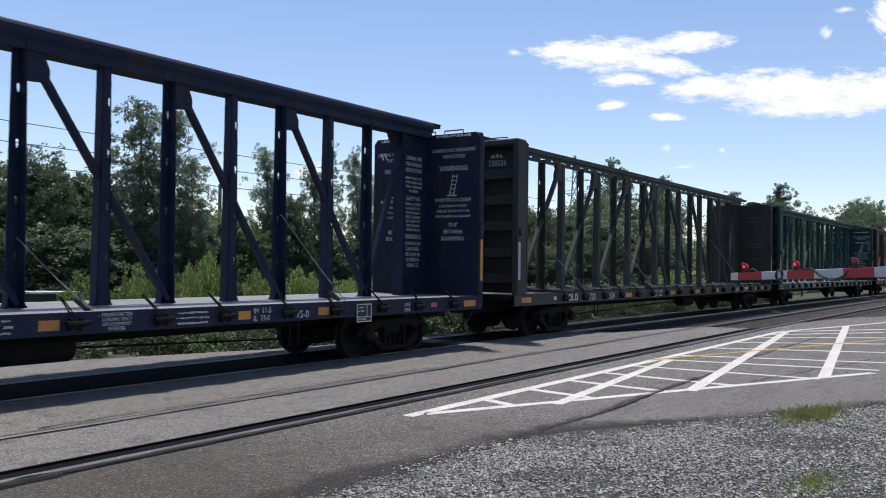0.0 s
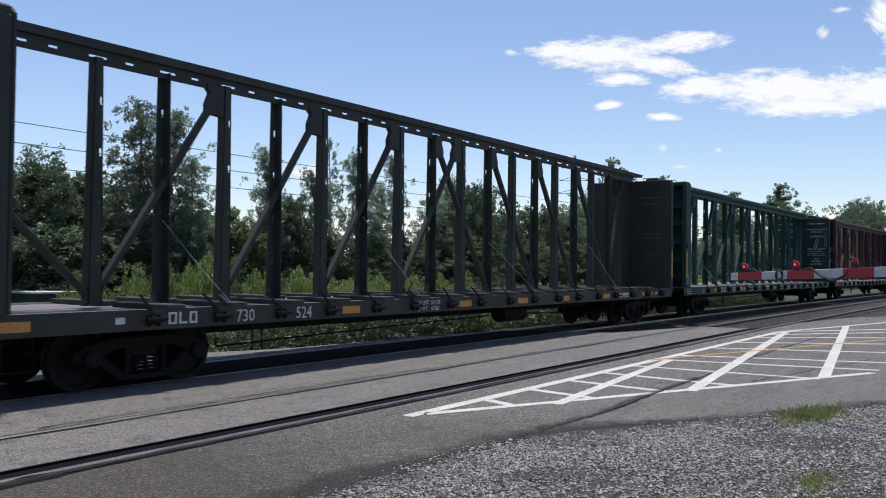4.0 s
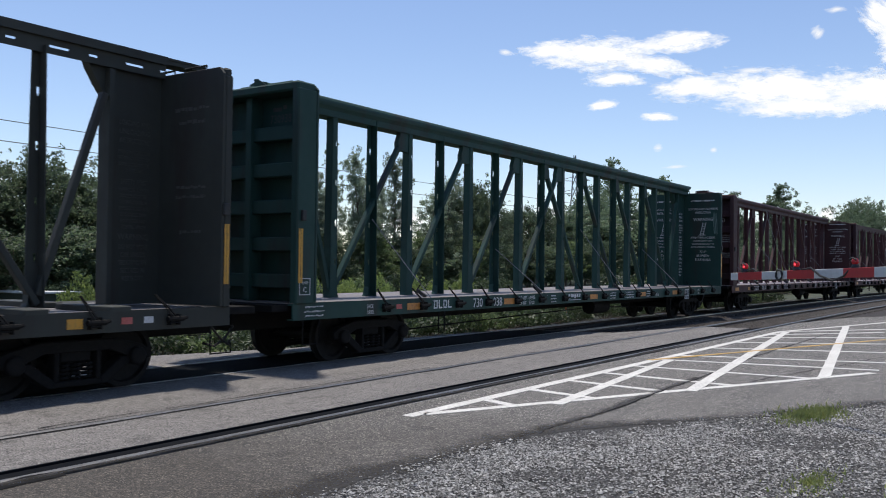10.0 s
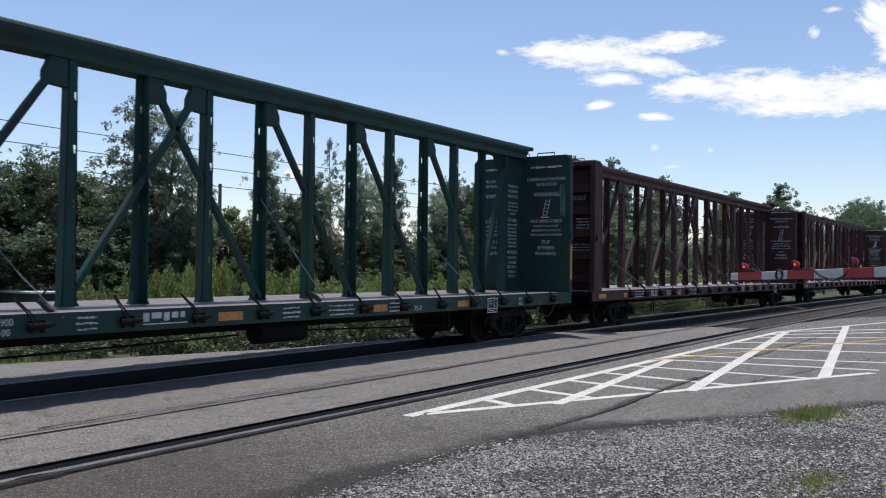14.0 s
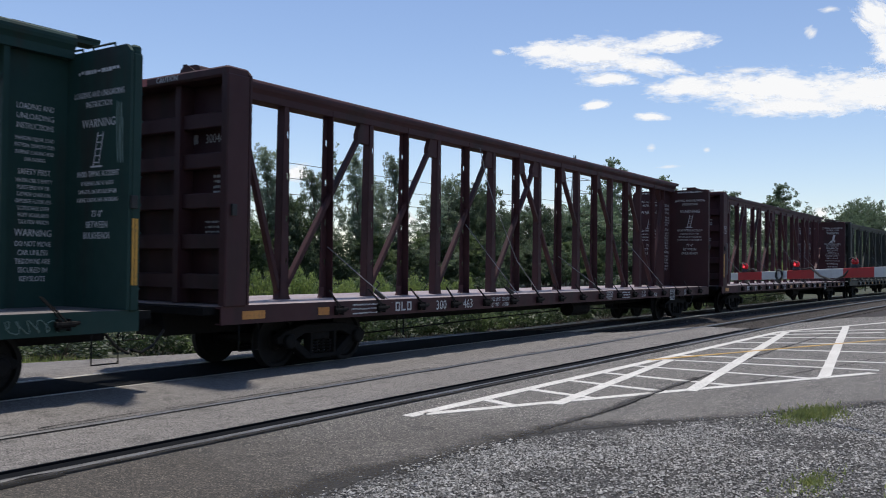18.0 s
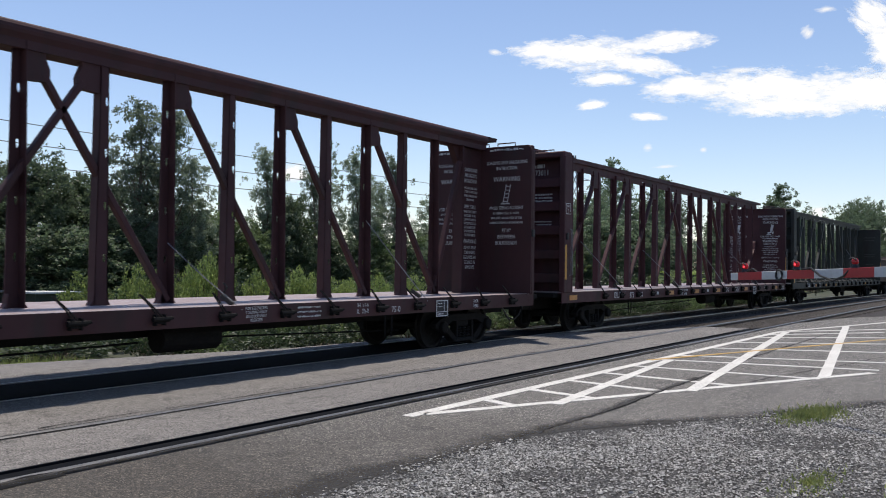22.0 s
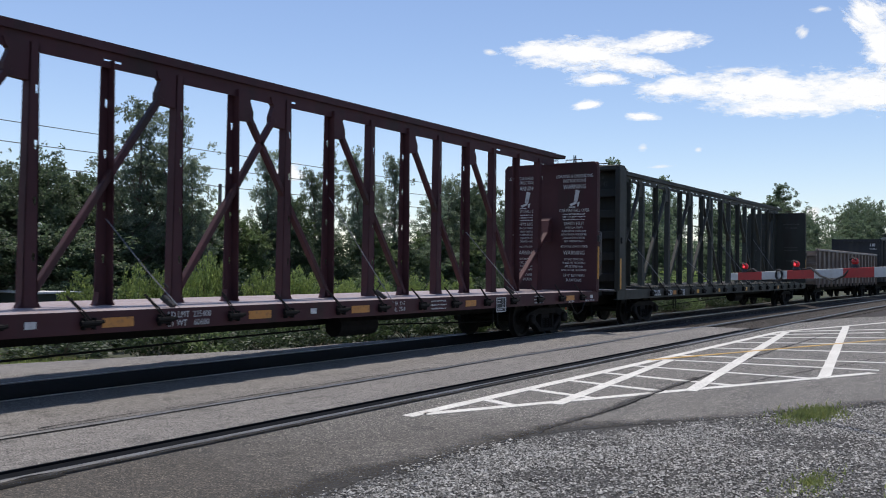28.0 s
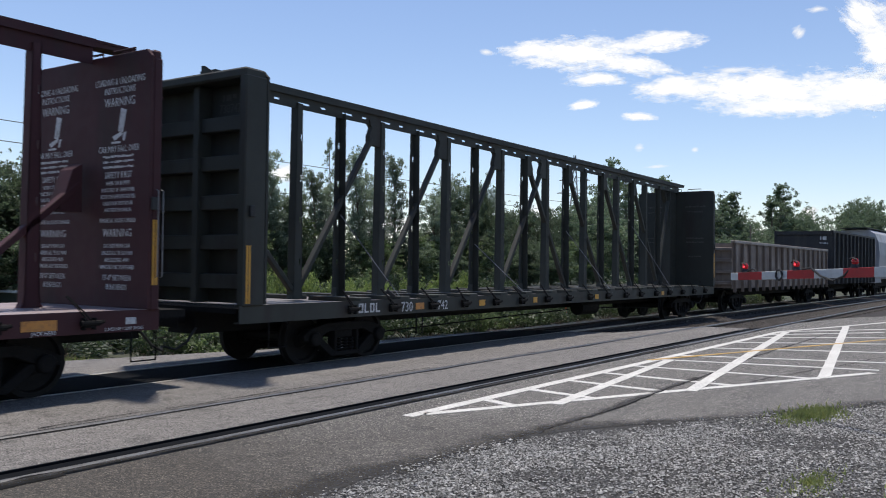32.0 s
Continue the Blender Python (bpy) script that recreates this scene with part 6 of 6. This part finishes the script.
# the lower wood that closes the gaps between the tall trees
rng_w = random.Random(8)
x = 17.0
i = 0
while x < 100:
    plant(TALL["w" if rng_w.random() < 0.72 else "l"], i, x, rng_w.uniform(33, 35.5) + x * 0.10, rng_w.uniform(3.4, 4.6) * (1 + x * 0.003), rng_w.uniform(0.7, 0.95))
    x += rng_w.uniform(1.7, 2.5)
    i += 1
while x < 380:
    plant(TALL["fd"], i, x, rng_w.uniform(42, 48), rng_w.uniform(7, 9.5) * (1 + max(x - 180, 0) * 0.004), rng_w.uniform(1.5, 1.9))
    x += rng_w.uniform(6, 8.5)
    i += 1
for i in range(46):
    x = 9.5 + i * 1.05 + rng_w.uniform(-0.4, 0.4)
    y = 16.2 + rng_w.uniform(-0.3, 2.4) + 0.02 * x
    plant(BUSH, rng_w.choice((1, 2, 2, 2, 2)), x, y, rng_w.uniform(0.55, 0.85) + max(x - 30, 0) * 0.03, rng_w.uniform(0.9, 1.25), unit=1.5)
# sunlit brush in clumps, with dark gaps between them
for x, y, h in ((15.2, 23.0, 1.65), (15.9, 23.4, 1.3), (17.2, 23.0, 1.9), (17.9, 22.8, 2.0), (18.5, 23.2, 1.7), (19.7, 23.2, 2.3), (20.5, 23.3, 2.45), (21.1, 23.6, 2.1), (22.4, 23.2, 1.75), (23.2, 23.4, 1.9), (24.7, 23.2, 2.0), (25.3, 23.6, 1.6),
                (27.3, 23.6, 1.55), (28.1, 23.8, 1.4), (30.6, 24.2, 1.6), (33.0, 24.0, 1.7), (36.5, 25.0, 1.6), (40.4, 26.0, 1.7)):
    plant(BUSH, rng_w.choice((0, 3)), x, y, h, rng_w.uniform(0.5, 0.72), unit=1.5)
for i in range(26):
    x = 11.0 + i * 1.6 + rng_w.uniform(-0.4, 0.4)
    if x < 20.5:
        continue
    plant(BUSH, rng_w.choice((2, 2, 1)), x, 27.0 + rng_w.uniform(0, 3.0), rng_w.uniform(1.2, 2.0), rng_w.uniform(1.1, 1.5), unit=1.5)
for i in range(46):
    x = 12.0 + i * 1.0
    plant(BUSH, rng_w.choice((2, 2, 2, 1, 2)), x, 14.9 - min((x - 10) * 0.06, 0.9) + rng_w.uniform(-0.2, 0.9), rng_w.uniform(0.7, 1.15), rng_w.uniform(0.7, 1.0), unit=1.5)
for i in range(30):
    x = 45 + i * 3.0
    plant(BUSH, rng_w.choice((1, 2, 0)), x, 17 + rng_w.uniform(0, 5), rng_w.uniform(1.8, 2.8), rng_w.uniform(1.6, 2.2), unit=1.5)


def grass(name, where, count, lo, hi, label, seed):
    rng = np.random.default_rng(seed)
    p = where(rng, count)
    h = rng.uniform(lo, hi, count)
    a = rng.uniform(0, 6.283, count)
    w = 0.006 + 0.006 * rng.random(count)
    lean = rng.normal(size=(count, 2)) * 0.4 * h[:, None]
    dx, dy = np.cos(a) * w, np.sin(a) * w
    v = np.stack([p + np.stack([dx, dy, 0 * dx], -1), p - np.stack([dx, dy, 0 * dx], -1), p + np.stack([lean[:, 0], lean[:, 1], h], -1)], 1).reshape(-1, 3)
    tagged(new(name, mesh_np(name, v, np.arange(count * 3).reshape(-1, 3), GRASS)), label, "grass", kind="stuff")


def patch(cx, cy, rx, ry, z):
    def where(rng, count):
        r, a = np.abs(rng.normal(size=count)) * 0.5, rng.uniform(0, 6.283, count)
        return np.stack([cx + rx * r * np.cos(a) - ry * 0.5 * r * np.sin(a), cy + ry * r * np.sin(a), np.full(count, z)], -1)
    return where


def verge(rng, count):
    x = rng.uniform(3, 10.5, count)
    y = 14.7 + rng.random(count) ** 1.3 * 2.2 - np.minimum((x - 8) * 0.12, 0.9)
    return np.stack([x, y, np.full(count, -0.28)], -1)


grass("verge_grass", verge, 6500, 0.06, 0.24, "dry yellow-green grass on the far verge", 51)
grass("grass_tuft", patch(11.45, 2.28, 0.8, 0.34, 0.0), 3000, 0.02, 0.075, "green grass tuft at the edge of the asphalt", 52)
grass("grass_tuft", patch(8.25, 0.75, 0.7, 0.3, 0.0), 700, 0.015, 0.05, "small yellowing grass tuft in the gravel", 54)
grass("grass_tuft", patch(7.8, 1.55, 0.7, 0.25, 0.0), 500, 0.015, 0.05, "small yellowing grass tuft in the gravel", 53)

bm = bmesh.new()
slab(bm, [(22, 47), (42, 47), (46, 66), (24, 66)], -0.29, -0.24)
tagged(part("gravel_lot", bm, GRAVEL_BED, None), "pale sunlit gravel lot behind the trees", "gravel lot", kind="structure")
for x, y, lean in ((27.1, 14.5, 3), (29.4, 14.35, -14)):
    bm = bmesh.new()
    box(bm, -0.025, 0.025, -0.02, 0.02, 0, 0.75)
    tagged(part("marker_stake", bm, plain("orange_stake_paint", (0.6, 0.13, 0.05), 0.6), None, m=pose(x, y, -0.3, 0, lean, 0)), "faded orange wooden marker stake in the verge", "stake", "marker stakes")

# ---- power line and pylon ----
bm = bmesh.new()
tube(bm, [(39.9, 45.0, -0.3), (39.9, 45.0, 7.0)], [0.15, 0.11], 10)
pole = tagged(new("utility_pole"), "weathered wooden utility pole rising behind the trees", "utility pole")
part("shaft", bm, WOOD, pole)
lamp = tagged(new("street_lamp"), "slim street lamp with a pale head among the trees", "street lamp")
lamp.matrix_basis = pose(22.55, 37.5, -0.3)
bm = bmesh.new()
tube(bm, [(0, 0, 0), (0, 0, 3.36), (0.1, -0.05, 3.58)], [0.07, 0.05, 0.035], 8)
part("pole", bm, WOOD, lamp, "dark slim pole")
bm = bmesh.new()
lathe(bm, [(0.03, -0.32), (0.09, -0.2), (0.11, 0.12), (0.05, 0.3)], 10, "x")
for v in bm.verts:
    v.co = Vector((v.co.x + 0.1, v.co.y - 0.05, v.co.z * 0.6 + 3.61))
part("lamp_head", bm, GATE_WHITE, lamp, "pale lamp head")
shed = tagged(new("low_shed"), "low shed with a flat white roof behind the brush", "shed")
shed.matrix_basis = pose(20.9, 33.0, -0.3)
bm = bmesh.new()
box(bm, -0.95, 0.95, 0.15, 3.3, 0, 0.72)
part("wall", bm, plain("dark_shed_boards", (0.04, 0.05, 0.035), 0.8), shed, "dark low walls")
bm = bmesh.new()
box(bm, -1.08, 1.08, 0.0, 3.5, 0.72, 0.80)
part("roof", bm, plain("white_shed_roof", (0.62, 0.63, 0.63), 0.6), shed, "flat white roof", bevel=0.01)
for z in (9.1, 8.0, 6.85):
    bm = bmesh.new()
    pts = []
    for i in range(33):
        f = i / 32
        pts.append((-70 + 240 * f, 45, z + 0.35 - 1.0 * math.sin(math.pi * f) + 1.0 * math.sin(math.pi * 0.42)))
    tube(bm, [(a, b, c - 0.35) for a, b, c in pts], 0.022, 4)
    tagged(part("overhead_wire", bm, RUBBER, None), "thin dark overhead power wire", "wire", "overhead wires")
for x in (-70, 170):
    bm = bmesh.new()
    tube(bm, [(x, 45, -0.3), (x, 45, 10.2)], [0.17, 0.12], 10)
    tagged(part("wire_pole", bm, WOOD, None), "wooden pole that carries the power wires", "utility pole")


def pylon():
    t = tagged(new("transmission_tower"), "distant grey lattice transmission tower", "transmission tower")
    t.matrix_basis = pose(250, 120, -0.3, 0, 0, 20)
    H = 37.0
    levels = [0, 8, 14, 19, 23.5, 27.5, 31, 34, H]

    def half(z):
        return 3.6 - 2.7 * min(z / 24.0, 1.0) if z < 24 else 0.9 - 0.6 * (z - 24) / 13
    for a in range(4):
        sx, sy = ((1, 1), (1, -1), (-1, -1), (-1, 1))[a]
        tx, ty = ((1, 1), (1, -1), (-1, -1), (-1, 1))[(a + 1) % 4]
        bm = bmesh.new()
        for z0, z1 in zip(levels, levels[1:]):
            beam(bm, (sx * half(z0), sy * half(z0), z0), (sx * half(z1), sy * half(z1), z1), 0.2, 0.2, (0, 1, 0.1))
        part("leg", bm, TOWER, t)
        bm = bmesh.new()
        for z0, z1 in zip(levels, levels[1:]):
            beam(bm, (sx * half(z0), sy * half(z0), z0), (tx * half(z1), ty * half(z1), z1), 0.12, 0.12, (0.3, 0.4, 0.5))
            beam(bm, (tx * half(z0), ty * half(z0), z0), (sx * half(z1), sy * half(z1), z1), 0.12, 0.12, (0.3, 0.4, 0.5))
        part("bracing", bm, TOWER, t)
    for z, w in ((25, 5.5), (29, 4.8), (33, 4.2)):
        bm = bmesh.new()
        for s in (-1, 1):
            beam(bm, (0, s * 0.6, z), (0, s * w, z + 0.2), 0.18, 0.18, (0, 0, 1))
            beam(bm, (0, s * 0.6, z + 1.3), (0, s * w, z + 0.2), 0.14, 0.14, (0, 0, 1))
        part("crossarm", bm, TOWER, t)


pylon()


# ---- clouds: far sheets of vapour, drifting ----
def cloud_material(name, scale, lo, hi, strength, softness):
    m, n, l, b = nodes_of(name)
    tc, oi = n.new("ShaderNodeTexCoord"), n.new("ShaderNodeObjectInfo")
    add = n.new("ShaderNodeVectorMath")
    add.operation = "MULTIPLY_ADD"
    comb = n.new("ShaderNodeCombineXYZ")
    l.new(oi.outputs["Random"], comb.inputs[0])
    l.new(oi.outputs["Random"], comb.inputs[1])
    add.inputs[1].default_value = (1, 1, 1)
    l.new(tc.outputs["Object"], add.inputs[0])
    l.new(comb.outputs[0], add.inputs[2])
    mp = n.new("ShaderNodeMapping")
    mp.inputs["Scale"].default_value = (scale * 0.55, scale * 1.6, scale)
    mp.inputs["Rotation"].default_value = (0, 0, radians(-8))
    l.new(add.outputs[0], mp.inputs[0])
    nz = n.new("ShaderNodeTexNoise")
    nz.inputs["Scale"].default_value, nz.inputs["Detail"].default_value, nz.inputs["Roughness"].default_value = 1.0, 10.0, 0.7
    l.new(mp.outputs[0], nz.inputs[0])
    sep = n.new("ShaderNodeSeparateXYZ")
    l.new(tc.outputs["UV"], sep.inputs[0])
    ln = n.new("ShaderNodeVectorMath")
    ln.operation = "LENGTH"
    sub = n.new("ShaderNodeVectorMath")
    sub.operation = "SUBTRACT"
    sub.inputs[1].default_value = (0.5, 0.5, 0)
    l.new(tc.outputs["UV"], sub.inputs[0])
    l.new(sub.outputs[0], ln.inputs[0])
    fall = n.new("ShaderNodeMapRange")
    fall.inputs[1].default_value, fall.inputs[2].default_value = 0.5, 0.05
    fall.inputs[3].default_value, fall.inputs[4].default_value = -0.46, softness
    l.new(ln.outputs["Value"], fall.inputs[0])
    sm = n.new("ShaderNodeMath")
    sm.operation = "ADD"
    l.new(nz.outputs[0], sm.inputs[0])
    l.new(fall.outputs[0], sm.inputs[1])
    al = ramp(n, l, sm.outputs[0], lo, hi)
    em, trn, mix = n.new("ShaderNodeEmission"), n.new("ShaderNodeBsdfTransparent"), n.new("ShaderNodeMixShader")
    em.inputs[1].default_value = strength
    em.inputs[0].default_value = (1.0, 1.0, 1.0, 1)
    l.new(al, mix.inputs[0])
    l.new(trn.outputs[0], mix.inputs[1])
    l.new(em.outputs[0], mix.inputs[2])
    l.new(mix.outputs[0], n["Material Output"].inputs[0])
    return m


CLOUD = cloud_material("bright_cloud", 2.2, 0.43, 0.66, 1.0, 0.27)
WISP = cloud_material("thin_cloud", 2.6, 0.45, 0.85, 0.95, 0.24)
EYE, AHEAD = Vector((0, 0, 1.7707)), (Vector((8.2766, 5.6092, 1.9581)) - Vector((0, 0, 1.7707))).normalized()
ACROSS = AHEAD.cross(Vector((0, 0, 1))).normalized()
OVER = ACROSS.cross(AHEAD)
FAR = 2300.0
CLOUDS = []


def cloud(ax, ay, w, h, mat, turn=0.0, label="bright white broken cloud in the blue sky"):
    """A cloud whose middle lies ax across and ay up (tangents from straight ahead), w by h wide."""
    bm = bmesh.new()
    uv = bm.loops.layers.uv.new("UVMap")
    W, Hh = w * FAR / 2, h * FAR / 2
    vs = [bm.verts.new((sx * W / 100, sy * Hh / 100, 0)) for sx, sy in ((-1, -1), (1, -1), (1, 1), (-1, 1))]
    f = bm.faces.new(vs)
    for lp, c in zip(f.loops, ((0, 0), (1, 0), (1, 1), (0, 1))):
        lp[uv].uv = c
    me = bpy.data.meshes.new("cloud")
    bm.to_mesh(me)
    bm.free()
    me.materials.append(mat)
    ob = tagged(new("cloud", me), label, "cloud", "clouds", "structure")
    ob.visible_shadow = False
    rot = Matrix((ACROSS, OVER, -AHEAD)).transposed().to_4x4() @ Matrix.Rotation(radians(turn), 4, "Z")
    CLOUDS.append((ob, EYE + (AHEAD + ACROSS * ax + OVER * ay) * (FAR + 10 * len(CLOUDS)), rot))
    ob.scale = (100, 100, 100)
    return ob


def px(x, y, w, h, mat, turn=0.0):
    return cloud((x - 784) / 1553.7, (441 - y) / 1553.7, w / 1553.7, h / 1553.7, mat, turn)


px(1075, 92, 472, 124, CLOUD, 2)
px(985, 88, 224, 67, CLOUD, 4)
px(1215, 68, 306, 80, CLOUD, 7)
px(1175, 112, 271, 72, CLOUD, -8)
px(1100, 138, 224, 57, CLOUD, 2)
px(1395, 150, 755, 150, CLOUD, 1)
px(1235, 150, 306, 85, CLOUD, 6)
px(1440, 181, 554, 75, CLOUD, 2)
px(1580, 150, 495, 169, CLOUD, 3)
px(1340, 118, 170, 26, WISP, 4)
px(1078, 183, 129, 36, CLOUD, 9)
px(1178, 202, 141, 36, CLOUD, 1)
px(906, 92, 60, 30, WISP, -10)
px(1572, 18, 177, 156, CLOUD, -30)
px(1598, 70, 153, 247, CLOUD, 10)
px(1660, 60, 259, 390, CLOUD, 20)
px(1490, 8, 90, 30, WISP, 10)
px(1458, 50, 54, 56, WISP, 50)
px(1178, 257, 48, 34, WISP, 5)
px(1276, 260, 34, 22, WISP, 0)
px(1212, 290, 130, 18, WISP, 4)
px(735, 395, 153, 104, CLOUD, 0)
px(1478, 373, 82, 72, CLOUD, -5)
px(552, 310, 153, 78, CLOUD, 0)
px(8, 330, 82, 65, CLOUD, 0)
px(1000, 370, 160, 60, WISP, 0)


# ---- what moves ----
def motions():
    for car, at in CARS:
        rows = []
        for k in range(33):
            x = at - rolled(float(k))
            rows.append((float(k), pose(x, TRACK_1 + bend(x), 0, 0, 0, math.degrees(bend_slope(x)))))
        walk(car, rows)
    for w, at in WHEELSETS:
        rows = []
        for k in range(161):
            t = k * 0.2
            rows.append((t, pose(at, 0, 0.457) @ Matrix.Rotation(-rolled(t) / 0.457, 4, "Y")))
        walk(w, rows)
    drift = -ACROSS * (52 / 1553.7 * FAR)
    for ob, place, rot in CLOUDS:
        walk(ob, [(t, Matrix.Translation(place + drift * t / 32.0) @ rot) for t in (0.0, 16.0, 32.0)])


motions()
